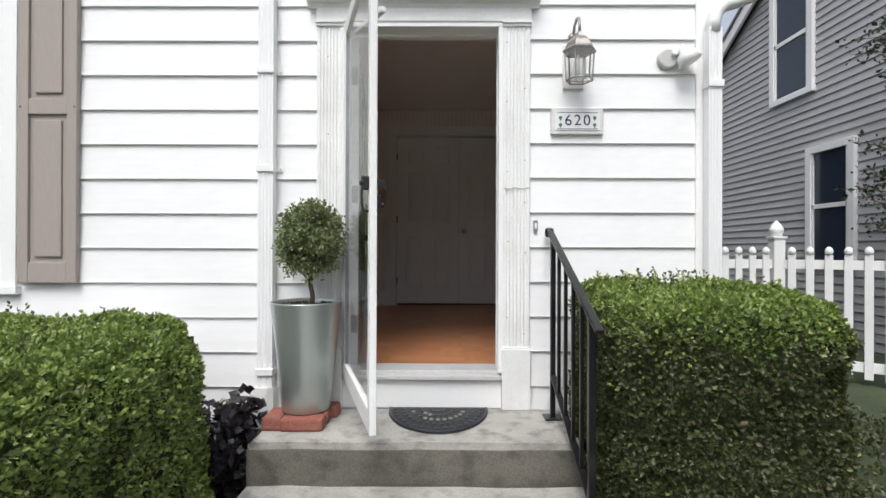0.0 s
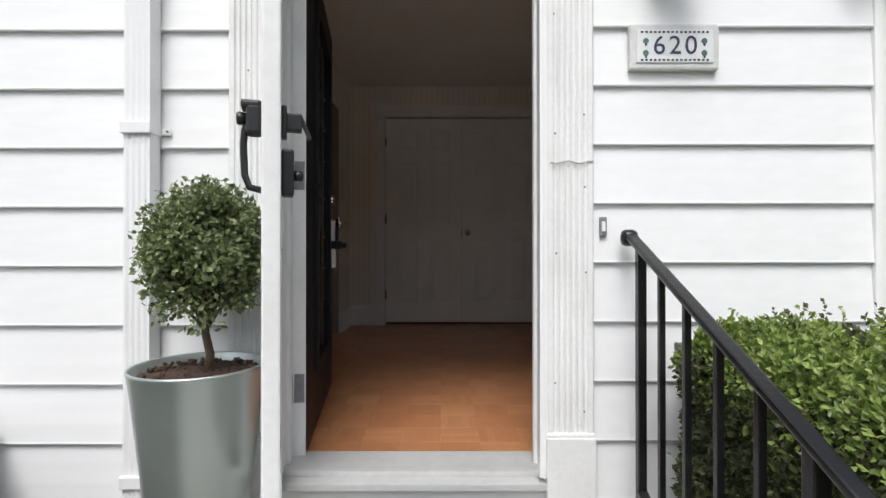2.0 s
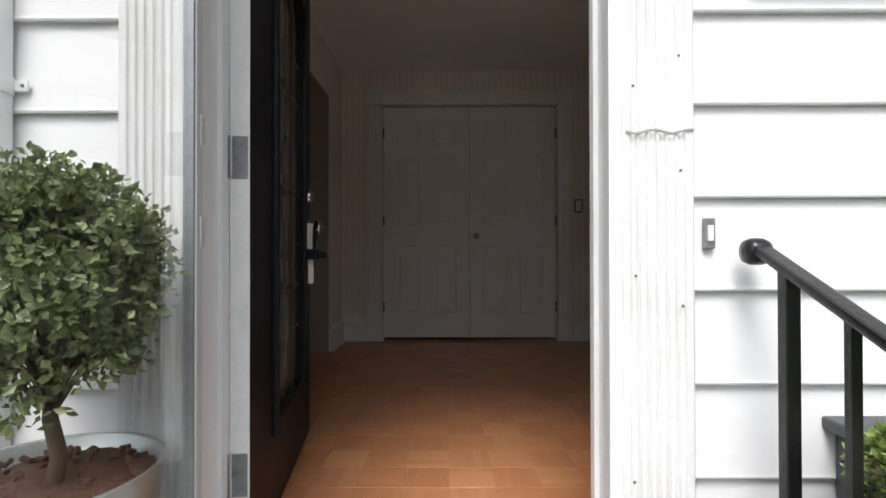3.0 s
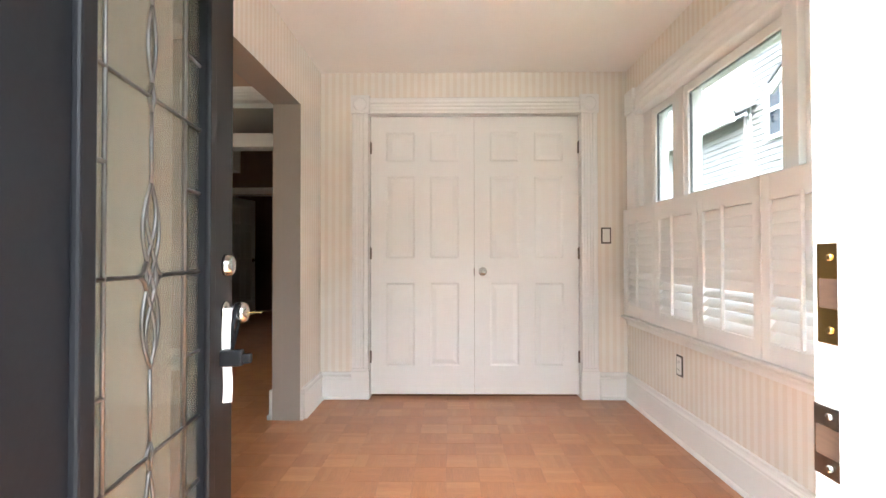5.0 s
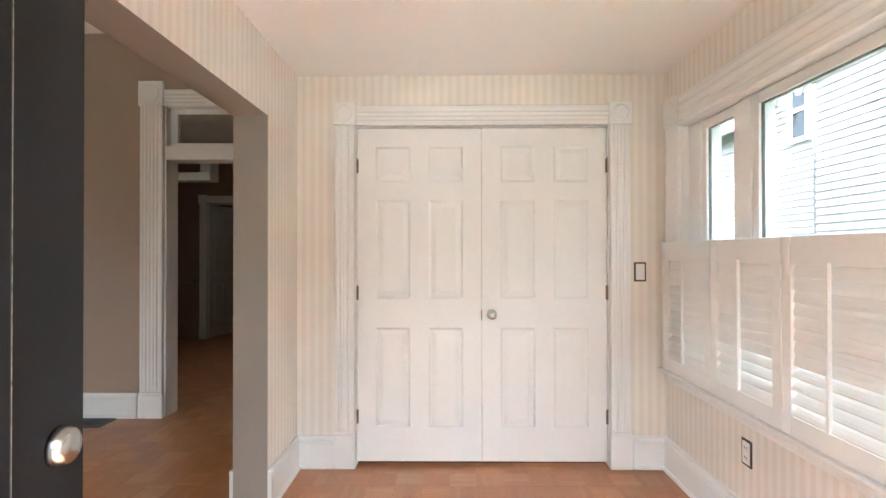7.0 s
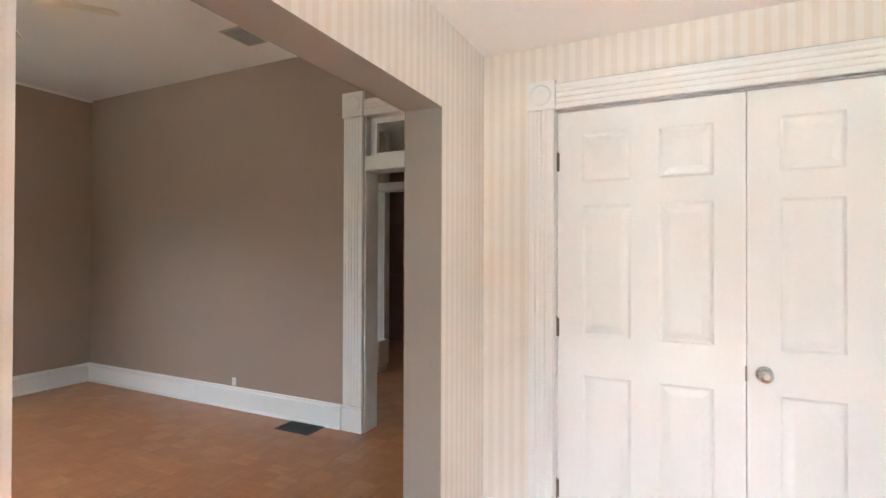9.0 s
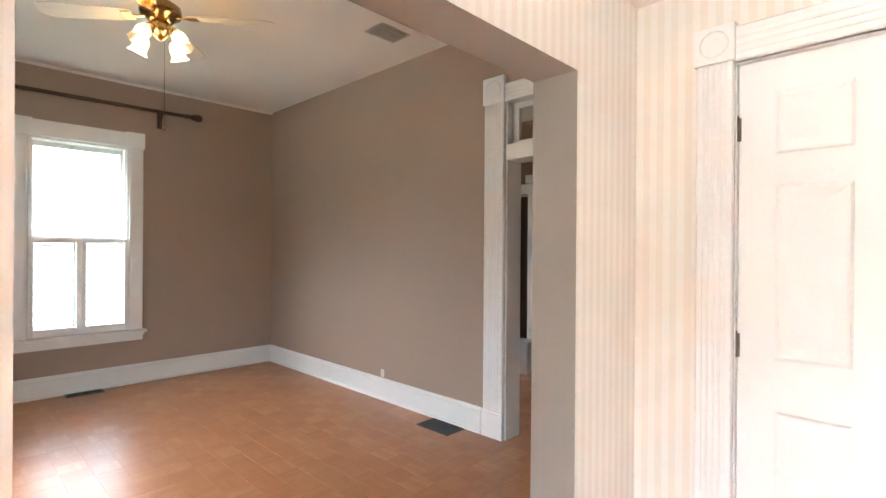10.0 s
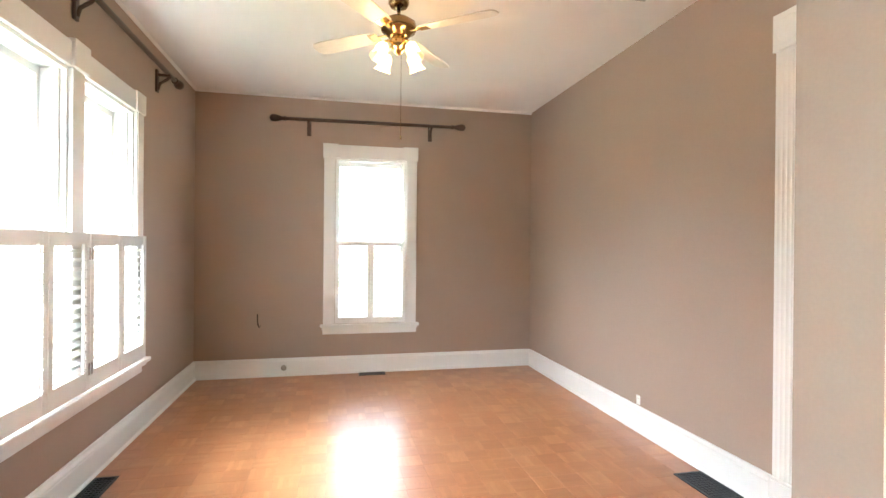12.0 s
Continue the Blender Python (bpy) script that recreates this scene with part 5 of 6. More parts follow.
def grille(name, label, m, w, d, bars, mats, thick=0.006):
    """A register grille in local x, y; up is z."""
    ob = thing(name, label, "vent", at=m)
    part("frame", B(((0, 0, 0), (w, 0.018, thick)), ((0, d - 0.018, 0), (w, d, thick)), ((0, 0.018, 0), (0.018, d - 0.018, thick)), ((w - 0.018, 0.018, 0), (w, d - 0.018, thick)), bevel=0.001), mats, ob)
    part("backing", B(((0.016, 0.016, 0.0002), (w - 0.016, d - 0.016, 0.001))), black_plastic, ob)
    n, k = bars
    me = mesh_of(B(((0, 0, 0.001), (w - 0.036, 0.004, thick - 0.001))), "slat", mats)
    for i in range(n):
        share("slat", me, ob, pose(0.018, 0.018 + (i + 0.5) * (d - 0.036) / n - 0.002, 0))
    me = mesh_of(B(((0, 0, 0.001), (0.004, d - 0.036, thick - 0.0015))), "slat", mats)
    for i in range(k):
        share("slat", me, ob, pose(0.018 + (i + 0.5) * (w - 0.036) / k, 0.018, 0))
    return ob
grille("floor_register", "black iron floor register by the baseboard", pose(-2.665, 7.045, 0.0005), 0.335, 0.195, (6, 12), black_iron)
grille("floor_register", "black iron floor register under the end window", pose(-5.505, 5.25, 0.0005), 0.12, 0.29, (10, 4), black_iron)
grille("floor_register", "black iron floor register under the twin window", pose(-3.30, 3.60, 0.0005), 0.33, 0.13, (4, 11), black_iron)
vent_mat = paint("vent_grey_white", (0.46, 0.43, 0.40), 0.5, vary=0.05)
grille("ceiling_vent", "pale metal ceiling vent grille", pose(-2.645, 6.667, CEIL_LIVING - 0.0005, 0, 180, 0), 0.215, 0.28, (16, 2), vent_mat)
bm = bmesh.new()
tube(bm, [(FAR + 0.004, 4.187, 0.67), (FAR + 0.012, 4.187, 0.60), (FAR + 0.02, 4.195, 0.555), (FAR + 0.03, 4.21, 0.53), (FAR + 0.022, 4.222, 0.552)], [0.008, 0.007, 0.009, 0.007, 0.004], 8)
thing("wall_cable", "short dark cable end sticking from the wall", "cable", bm=bm, mats=brown_wood)
bm = bmesh.new()
lathe(bm, [(0.03, 0), (0.03, 0.004), (0.012, 0.01), (0.008, 0.035)], 14, pose(FAR + 0.02, 4.46, 0.09, 0, 90, 0))
thing("cable_outlet", "round grey cable outlet on the baseboard", "cable outlet", bm=bm, mats=paint("scuffed_grey", (0.4, 0.37, 0.33), 0.5))

# cased doorway with transom in the back wall
cased_opening("doorway_casing", "white reeded doorway casing with corner blocks", pose(-1.99, BACK, 0), 0.90, 2.44, 0.178, 0.13, 0.20, flutes=5)
frame_ob = thing("door_frame", "white door frame with glazed transom", "door frame", kind="structure")
part("jamb", B(((-1.99, BACK, 0), (-1.972, BACK + 0.17, 2.44)), bevel=0.002), white_trim, frame_ob)
part("jamb", B(((-1.108, BACK, 0), (-1.09, BACK + 0.17, 2.44)), bevel=0.002), white_trim, frame_ob)
part("transom_bar", B(((-1.972, BACK - 0.012, 2.02), (-1.108, BACK + 0.17, 2.132)), bevel=0.004), white_trim, frame_ob)
bm = B(((-1.972, BACK + 0.06, 2.132), (-1.915, BACK + 0.10, 2.44)), ((-1.165, BACK + 0.06, 2.132), (-1.108, BACK + 0.10, 2.44)), ((-1.915, BACK + 0.06, 2.395), (-1.165, BACK + 0.10, 2.44)), ((-1.915, BACK + 0.06, 2.132), (-1.165, BACK + 0.10, 2.165)), bevel=0.003)
part("transom_sash", bm, white_trim, frame_ob)
part("transom_pane", B(((-1.915, BACK + 0.078, 2.165), (-1.165, BACK + 0.082, 2.395))), clear_glass, frame_ob)

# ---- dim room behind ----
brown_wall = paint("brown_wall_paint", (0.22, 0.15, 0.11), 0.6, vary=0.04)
HB, HX = 10.75, -5.5
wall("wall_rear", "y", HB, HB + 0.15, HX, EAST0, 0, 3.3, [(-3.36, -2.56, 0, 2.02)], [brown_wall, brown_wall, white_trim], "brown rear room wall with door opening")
# Its opening is out of view, added to let daylight into the rear room.
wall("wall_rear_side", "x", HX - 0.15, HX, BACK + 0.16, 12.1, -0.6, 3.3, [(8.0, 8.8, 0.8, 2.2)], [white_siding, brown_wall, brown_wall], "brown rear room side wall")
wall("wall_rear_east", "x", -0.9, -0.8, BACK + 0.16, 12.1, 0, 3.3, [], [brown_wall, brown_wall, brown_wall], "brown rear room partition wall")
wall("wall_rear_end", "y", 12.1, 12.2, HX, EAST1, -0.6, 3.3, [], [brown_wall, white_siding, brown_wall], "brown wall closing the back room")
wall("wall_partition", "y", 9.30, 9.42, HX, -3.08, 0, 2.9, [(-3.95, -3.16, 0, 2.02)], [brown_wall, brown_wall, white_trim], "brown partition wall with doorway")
thing("ceiling_rear", "dim painted ceiling of the rear rooms", "ceiling", kind="structure", bm=B(((HX, BACK + 0.16, 2.9), (-0.9, 12.1, 3.0))), mats=ceiling_white)
cased_opening("rear_casing", "white casing of the rear doorway", pose(-3.36, HB, 0), 0.80, 2.03, 0.11, 0.11, 0.2)
fields = [(0.11, 0.34, 1.55, 1.88), (0.44, 0.67, 1.55, 1.88), (0.11, 0.34, 0.95, 1.45), (0.44, 0.67, 0.95, 1.45), (0.11, 0.34, 0.22, 0.8), (0.44, 0.67, 0.22, 0.8)]
leaf = panel_leaf("rear_door", "white panelled door standing open in the rear room", pose(-3.34, HB + 0.03, 0.01, 0, 0, 79), 0.77, 2.0, 0.035, fields, white_trim)
part("door_knob", placed(knob_mesh(0.026), pose(0.70, 0, 0.95, 90, 0, 0)), dark_metal, leaf, "dark round knob")
cased_opening("partition_casing", "white casing on the partition doorway", pose(-3.95, 9.30, 0), 0.79, 2.03, 0.10, 0.12, 0.2)
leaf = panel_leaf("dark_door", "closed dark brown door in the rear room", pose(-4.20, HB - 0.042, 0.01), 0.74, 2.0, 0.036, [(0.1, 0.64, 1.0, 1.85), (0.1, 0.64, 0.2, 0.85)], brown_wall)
part("door_knob", placed(knob_mesh(0.026), pose(0.68, 0, 0.86, 90, 0, 0)), dark_metal, leaf, "dark round knob")
bm = B(((-3.10, 8.95, 0), (-2.93, 9.12, 0.34)), ((-3.12, 8.93, 0.0), (-2.91, 9.12, 0.05)), ((-3.12, 8.93, 0.32), (-2.91, 9.12, 0.36)), bevel=0.006)
thing("stair_plinth", "white boxed wooden plinth by the door", "plinth", bm=bm, mats=white_trim)
thing("wall_shelf", "white stepped wall shelf in the rear room", "shelf", bm=B(((-3.06, 9.08, 2.13), (-2.5, 9.295, 2.22)), ((-2.62, 9.08, 2.22), (-2.5, 9.295, 2.42)), bevel=0.005), mats=white_trim)

# parquet blocks: each of the entrance is a part, the rest is one mesh
PITCH, TX, TY = 0.1524, 0.0975, 3.570
def block(bm, cx, cy, turned, slot=0):
    h, c = PITCH / 2 - 0.0002, 0.0008
    uvl = bm.loops.layers.uv.verify()
    lo = [bm.verts.new((cx + sx * h, cy + sy * h, -0.0007)) for sx, sy in ((-1, -1), (1, -1), (1, 1), (-1, 1))]
    hi = [bm.verts.new((cx + sx * (h - c), cy + sy * (h - c), 0.0)) for sx, sy in ((-1, -1), (1, -1), (1, 1), (-1, 1))]
    faces = [bm.faces.new(hi)] + [bm.faces.new((lo[k], lo[(k + 1) % 4], hi[(k + 1) % 4], hi[k])) for k in range(4)]
    for f in faces:
        f.material_index = slot
        for lp in f.loops:
            u, v = (lp.vert.co.x - cx) / PITCH + 0.5, (lp.vert.co.y - cy) / PITCH + 0.5
            lp[uvl].uv = (v, u) if turned else (u, v)
bm = bmesh.new()
block(bm, 0, 0, False)
block_a = mesh_of(bm, "block", wood_floor)
bm = bmesh.new()
block(bm, 0, 0, True)
block_b = mesh_of(bm, "block", wood_floor_turned)
floor_ob = bpy.data.objects["floor"]
bm = bmesh.new()
for i in range(-38, 11):
    for j in range(-2, 58):
        cx, cy = TX + (i + 0.5) * PITCH, TY + (j + 0.5) * PITCH
        if cy < 3.30:
            continue
        entry_room = -0.70 < cx < EAST0 + 0.05 and cy < CLOSET + 0.06
        if entry_room:
            share("block", block_b if (i + j) % 2 else block_a, floor_ob, Matrix.Translation((cx, cy, 0)))
        elif cx < WEST1 + 0.05 and cx > FAR - 0.05 and cy > LIVING_FRONT - 0.05:
            block(bm, cx, cy, (i + j) % 2 == 1, (i + j) % 2)
rest = part("parquet_field", bm, [wood_floor, wood_floor_turned], floor_ob)
tagged(rest, kind="stuff")

# ---- garden and surroundings ----
lawn = paint("lawn", (0.034, 0.05, 0.02), 0.95, grain=70, broad=3, vary=0.45, bump=0.9, dirt=(0.07, 0.055, 0.035), dirt_amount=0.5)
thing("ground", "mown lawn and dark soil round the house", "ground", kind="structure", bm=B(((-300, -300, GROUND - 0.3), (300, 300, GROUND))), mats=lawn)
def unseen_treeline(x0, x1, y, height, seed):
    """An unseen far row of trees, added to block low sky light: one uneven wooded band."""
    rng = random.Random(seed)
    bm = bmesh.new()
    x = x0
    while x < x1:
        r = rng.uniform(2.6, 4.2)
        h = height * rng.uniform(0.86, 1.1)
        m = Matrix.Translation((x, y + rng.uniform(-1.5, 1.5), GROUND))
        lathe(bm, [(r * 0.9, 0.0), (r, h * 0.3), (r * 0.95, h * 0.6), (r * 0.7, h * 0.85), (r * 0.3, h)], 12, m)
        x += r * 1.1
    for v in bm.verts:
        v.co += Vector((noise.noise(v.co * 0.6), noise.noise(v.co * 0.6 + Vector((7, 0, 0))), noise.noise(v.co * 0.6 + Vector((0, 7, 0))))) * 1.0
    return bm
thing("backdrop", "unseen wooded band added opposite the house to block low sky light", "backdrop", kind="structure", bm=unseen_treeline(-75, 75, -52, 15.0, 4), mats=paint("far_foliage", (0.06, 0.085, 0.035), 0.9, grain=4, broad=0.6, vary=0.4, bump=0.0))
# Unseen pale strip, added to bounce daylight up to the ceilings.
thing("pavement", "unseen pale concrete strip added to bounce daylight", "pavement", kind="structure", bm=B(((-30, -6.5, GROUND - 0.05), (30, -3.0, GROUND + 0.01))), mats=concrete)
thing("path", "worn concrete garden path to the steps", "path", kind="structure", bm=B(((-0.55, -12, GROUND - 0.05), (0.9, 1.94, GROUND + 0.012)), bevel=0.008), mats=concrete)


def leaf_mat(name, dark, light, under):
    def build(nt, n, p, l):
        geo, ramp = n.new("ShaderNodeNewGeometry"), n.new("ShaderNodeValToRGB")
        e = ramp.color_ramp.elements
        e[0].color, e[1].color = (*dark, 1), (*light, 1)
        mid = e.new(0.9)
        mid.color = (*[(a + 2 * b) / 3 for a, b in zip(dark, light)], 1)
        e[-1].color = (*under, 1)
        l.new(geo.outputs["Random Per Island"], ramp.inputs[0])
        l.new(ramp.outputs[0], p.inputs["Base Color"])
        p.inputs["Roughness"].default_value = 0.42
        tl, mx = n.new("ShaderNodeBsdfTranslucent"), n.new("ShaderNodeMixShader")
        l.new(ramp.outputs[0], tl.inputs[0])
        mx.inputs[0].default_value = 0.3
        l.new(p.outputs[0], mx.inputs[1])
        l.new(tl.outputs[0], mx.inputs[2])
        l.new(mx.outputs[0], n["Material Output"].inputs["Surface"])
    return material(name, build)
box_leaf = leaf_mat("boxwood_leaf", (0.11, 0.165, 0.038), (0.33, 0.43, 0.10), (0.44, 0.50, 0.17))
# Darker leaf copy: shade on hedge sides and low growth is put into its colour.
deep_leaf = leaf_mat("shade_toned_leaf", (0.034, 0.044, 0.015), (0.11, 0.13, 0.044), (0.16, 0.13, 0.07))
topiary_leaf = leaf_mat("topiary_leaf", (0.09, 0.125, 0.05), (0.32, 0.37, 0.16), (0.42, 0.46, 0.25))
purple_leaf = leaf_mat("dark_purple_leaf", (0.016, 0.014, 0.017), (0.05, 0.042, 0.048), (0.075, 0.06, 0.062))
bark = paint("bark", (0.10, 0.075, 0.05), 0.85, grain=50, vary=0.3, bump=0.6)
soil = paint("mulch", (0.07, 0.04, 0.026), 0.95, grain=120, vary=0.5, bump=1.0)


def leaves(spots, rng, size, spread, mats, name, parent, width=0.33):
    """Many small folded leaves; spots are (point, outward way)."""
    P = np.array([s[0] for s in spots])
    N = np.array([s[1] for s in spots])
    n = len(P)
    N = N / np.linalg.norm(N, axis=1)[:, None]
    axis = N * 0.55 + rng.normal(0, spread, (n, 3))
    axis /= np.linalg.norm(axis, axis=1)[:, None]
    side = np.cross(axis, N + rng.normal(0, 0.45, (n, 3)))
    side /= np.linalg.norm(side, axis=1)[:, None]
    up = np.cross(side, axis)
    ln = size * rng.uniform(0.65, 1.35, (n, 1))
    w = ln * width
    tip, mid = P + axis * ln, P + axis * ln * 0.5 + up * ln * 0.05
    verts = np.stack([P, mid + side * w, tip, mid - side * w, P + axis * ln * 0.5 - up * ln * 0.06], 1).reshape(-1, 3)
    idx = np.arange(n)[:, None] * 5
    tris = np.concatenate([idx + [[0, 1, 4]], idx + [[1, 2, 4]], idx + [[2, 3, 4]], idx + [[3, 0, 4]]], 0)
    me = bpy.data.meshes.new(name)
    me.from_pydata(verts.tolist(), [], tris.tolist())
    me.materials.append(mats)
    ob = new(name, me)
    ob.parent = parent
    return tagged(ob, kind="stuff")


def hedge(label, lo, hi, round_r, count, seed, deep_share):
    """A clipped box hedge: dark core box painting the shade inside, thousands of leaves, bright new growth on top,
    loose shoots.
    """
    rng = np.random.default_rng(seed)
    lo, hi = np.array(lo), np.array(hi)
    ob = thing("hedge", label, "hedge", group="clipped hedges")
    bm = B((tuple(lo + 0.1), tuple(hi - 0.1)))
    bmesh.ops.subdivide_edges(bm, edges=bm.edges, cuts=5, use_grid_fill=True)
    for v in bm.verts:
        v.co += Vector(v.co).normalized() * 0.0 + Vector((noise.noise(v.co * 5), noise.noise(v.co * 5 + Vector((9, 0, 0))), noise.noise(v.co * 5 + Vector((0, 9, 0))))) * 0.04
    # Dark colour of the core stands in for shade between the leaves.
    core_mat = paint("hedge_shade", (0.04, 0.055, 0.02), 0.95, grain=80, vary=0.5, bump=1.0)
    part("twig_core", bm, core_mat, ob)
    size = hi - lo
    areas = np.array([size[1] * size[2], size[1] * size[2], size[0] * size[2], size[0] * size[2] * 0.3, size[0] * size[1] * 1.3])
    pick = rng.choice(5, count, p=areas / areas.sum())
    top, sides, low = [], [], []
    c = (lo + hi) / 2
    for f in pick:
        p = lo + rng.uniform(0, 1, 3) * size
        if f < 2:
            p[0] = (lo, hi)[f][0]
        elif f < 4:
            p[1] = (lo, hi)[f - 2][1]
        else:
            p[2] = hi[2]
        # rounded shoulders
        q = np.clip(p, lo + round_r, hi - round_r)
        d = p - q
        d[2] = max(d[2], 0) if p[2] < hi[2] - round_r else d[2]
        ln = np.linalg.norm(d)
        nrm = d / ln if ln > 1e-6 else np.array([0, 0, 1.0])
        bump = 0.05 * noise.noise(Vector(p * 3.1)) + 0.03 * noise.noise(Vector(p * 7)) + 0.018 * noise.noise(Vector(p * 17))
        p = q + nrm * (round_r + bump - abs(rng.normal(0, 0.02)))
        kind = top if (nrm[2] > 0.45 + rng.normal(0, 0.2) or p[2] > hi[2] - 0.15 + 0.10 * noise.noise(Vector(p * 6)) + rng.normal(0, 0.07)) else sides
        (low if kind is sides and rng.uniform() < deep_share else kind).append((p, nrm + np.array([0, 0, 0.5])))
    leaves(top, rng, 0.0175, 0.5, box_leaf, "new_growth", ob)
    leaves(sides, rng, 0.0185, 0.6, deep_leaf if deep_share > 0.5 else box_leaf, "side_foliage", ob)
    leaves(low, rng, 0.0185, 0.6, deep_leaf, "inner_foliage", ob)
    for k in range(64):
        x, y = rng.uniform(lo[0] + 0.1, hi[0] - 0.1), rng.uniform(lo[1] + 0.2, hi[1] - 0.1)
        h = rng.uniform(0.03, 0.075)
        z = hi[2] - 0.02
        spots = [(np.array([x, y, z + h * u]), np.array([math.cos(9 * u), math.sin(9 * u), 1.2])) for u in np.linspace(0, 1, 12)]
        leaves(spots, rng, 0.016, 0.3, box_leaf if k % 2 else deep_leaf, "shoot", ob)
    # loose side shoots at the flanks
    for k in range(30):
        side = -1 if k % 2 else 1
        x = lo[0] + 0.02 if side < 0 else hi[0] - 0.02
        y, z = rng.uniform(lo[1] + 0.15, hi[1] - 0.05), rng.uniform(lo[2] + 0.25, hi[2] - 0.1)
        reach = rng.uniform(0.04, 0.085)
        spots = [(np.array([x + side * reach * u, y, z + 0.5 * reach * u]), np.array([side, math.sin(9 * u), 0.8])) for u in np.linspace(0, 1, 11)]
        leaves(spots, rng, 0.015, 0.35, deep_leaf if k % 3 else box_leaf, "shoot", ob)
    return ob


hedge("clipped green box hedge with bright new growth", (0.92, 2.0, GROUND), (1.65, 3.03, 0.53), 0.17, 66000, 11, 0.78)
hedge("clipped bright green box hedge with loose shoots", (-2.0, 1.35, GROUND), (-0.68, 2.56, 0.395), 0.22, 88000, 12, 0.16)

# potted topiary
planter = thing("planter", "tall tapered grey-green metal planter on bricks", "planter", at=pose(-0.418, 2.912, -0.124))
def build_planter(nt, n, p, l):
    co, no = n.new("ShaderNodeTexCoord"), n.new("ShaderNodeTexNoise")
    no.inputs["Scale"].default_value, no.inputs["Detail"].default_value = 5, 5
    l.new(co.outputs["Object"], no.inputs["Vector"])
    ra = n.new("ShaderNodeValToRGB")
    ra.color_ramp.elements[0].color, ra.color_ramp.elements[1].color = (0.38, 0.42, 0.40, 1), (0.50, 0.54, 0.52, 1)
    l.new(no.outputs["Fac"], ra.inputs[0])
    l.new(ra.outputs[0], p.inputs["Base Color"])
    p.inputs["Metallic"].default_value, p.inputs["Roughness"].default_value = 0.7, 0.3
planter_mat = material("grey_green_glazed_metal", build_planter)
bm = bmesh.new()
lathe(bm, [(0.116, 0.0), (0.119, 0.005), (0.146, 0.28), (0.166, 0.46), (0.1745, 0.525), (0.177, 0.533), (0.176, 0.537), (0.172, 0.538), (0.168, 0.532), (0.166, 0.50)], 48)
part("body", bm, planter_mat, planter)
bm = bmesh.new()
lathe(bm, [(0.166, 0.49), (0.163, 0.508), (0.08, 0.518), (0.01, 0.522)], 24)
for v in bm.verts:
    v.co.z += 0.012 * noise.noise(v.co * 30)
random.seed(8)
for k in range(90):
    r, an = 0.15 * math.sqrt(random.random()), random.uniform(0, 6.28)
    box(bm, (-0.009, -0.005, -0.004), (0.009, 0.005, 0.004), 0.002, 0, pose(r * math.cos(an), r * math.sin(an), 0.519, random.uniform(-40, 40), random.uniform(-40, 40), random.uniform(0, 360)))
part("mulch", bm, soil, planter, "brown bark mulch")
topiary = thing("topiary", "small clipped green boxwood ball tree in the planter", "topiary", at=pose(-0.395, 2.905, 0.38))
bm = bmesh.new()
tube(bm, [(0, 0, 0), (0.008, 0.004, 0.06), (-0.004, 0, 0.12), (0, 0, 0.2), (0.0, 0, 0.34)], [0.014, 0.012, 0.011, 0.009, 0.005], 8)
rng = np.random.default_rng(21)
clumps = []
for k in range(110):
    d = rng.normal(0, 1, 3)
    d /= np.linalg.norm(d)
    if d[2] < -0.8:
        continue
    r = np.array([0.124, 0.124, 0.172]) * rng.uniform(0.62, 1.06) * (1.0 + 0.2 * noise.noise(Vector(d * 1.9)))
    c = np.array([0, 0, 0.345]) + d * r
    clumps.append((c, d))
    s = np.array([0, 0, 0.12 + 0.12 * rng.uniform()])
    m = (s + c) / 2 + rng.normal(0, 0.012, 3)
    tube(bm, [s, m, c], [0.005, 0.0035, 0.002], 5)
part("trunk", bm, bark, topiary)
spots = []
for c, d in clumps:
    for k in range(125):
        o = np.clip(rng.normal(0, 0.027, 3), -0.04, 0.04)
        spots.append((c + o + d * 0.01, d * 0.8 + o * 14 + np.array([0, 0, 0.45])))
leaves(spots, rng, 0.0172, 0.6, topiary_leaf, "crown", topiary)
brick_mat = paint("red_brick", (0.25, 0.082, 0.058), 0.85, grain=90, broad=9, vary=0.22, bump=0.5, dirt=(0.22, 0.15, 0.11), dirt_amount=0.5)
for x, y, a in ((-0.545, 2.85, 90), (-0.40, 2.80, 1), (-0.40, 2.90, 2), (-0.37, 2.998, -3)):
    bm = B(((-0.1, -0.046, 0), (0.1, 0.046, 0.062)), bevel=0.013)
    for v in bm.verts:
        v.co += Vector((noise.noise(v.co * 40), noise.noise(v.co * 40 + Vector((5, 5, 5))), 0)) * 0.003
    w = 0.085 if abs(x + 0.545) < 0.01 else 0.1
    thing("brick", "worn red clay brick under the planter", "brick", at=pose(x, y, PORCH + 0.0005 + (0.0006 if a == 4 else 0), 0, 0, a) @ Matrix.Diagonal((w / 0.1, 1, 1, 1)), group="bricks under the planter", bm=bm, mats=brick_mat)

# dark leafy plant beside the steps
heuchera = thing("shrub", "low dark purple leafy shrub beside the steps", "shrub")
spots = []
for k in range(60):
    c = np.array([rng.uniform(-1.02, -0.66), rng.uniform(2.55, 2.98), rng.uniform(GROUND + 0.02, -0.12)])
    for i in range(26):
        o = rng.normal(0, 0.035, 3)
        spots.append((c + o, o * 10 + np.array([0, 0, 0.8])))
leaves(spots, rng, 0.046, 0.7, purple_leaf, "foliage", heuchera, 0.58)
weeds = thing("weeds", "small bright green weeds by the step", "weeds")
spots = []
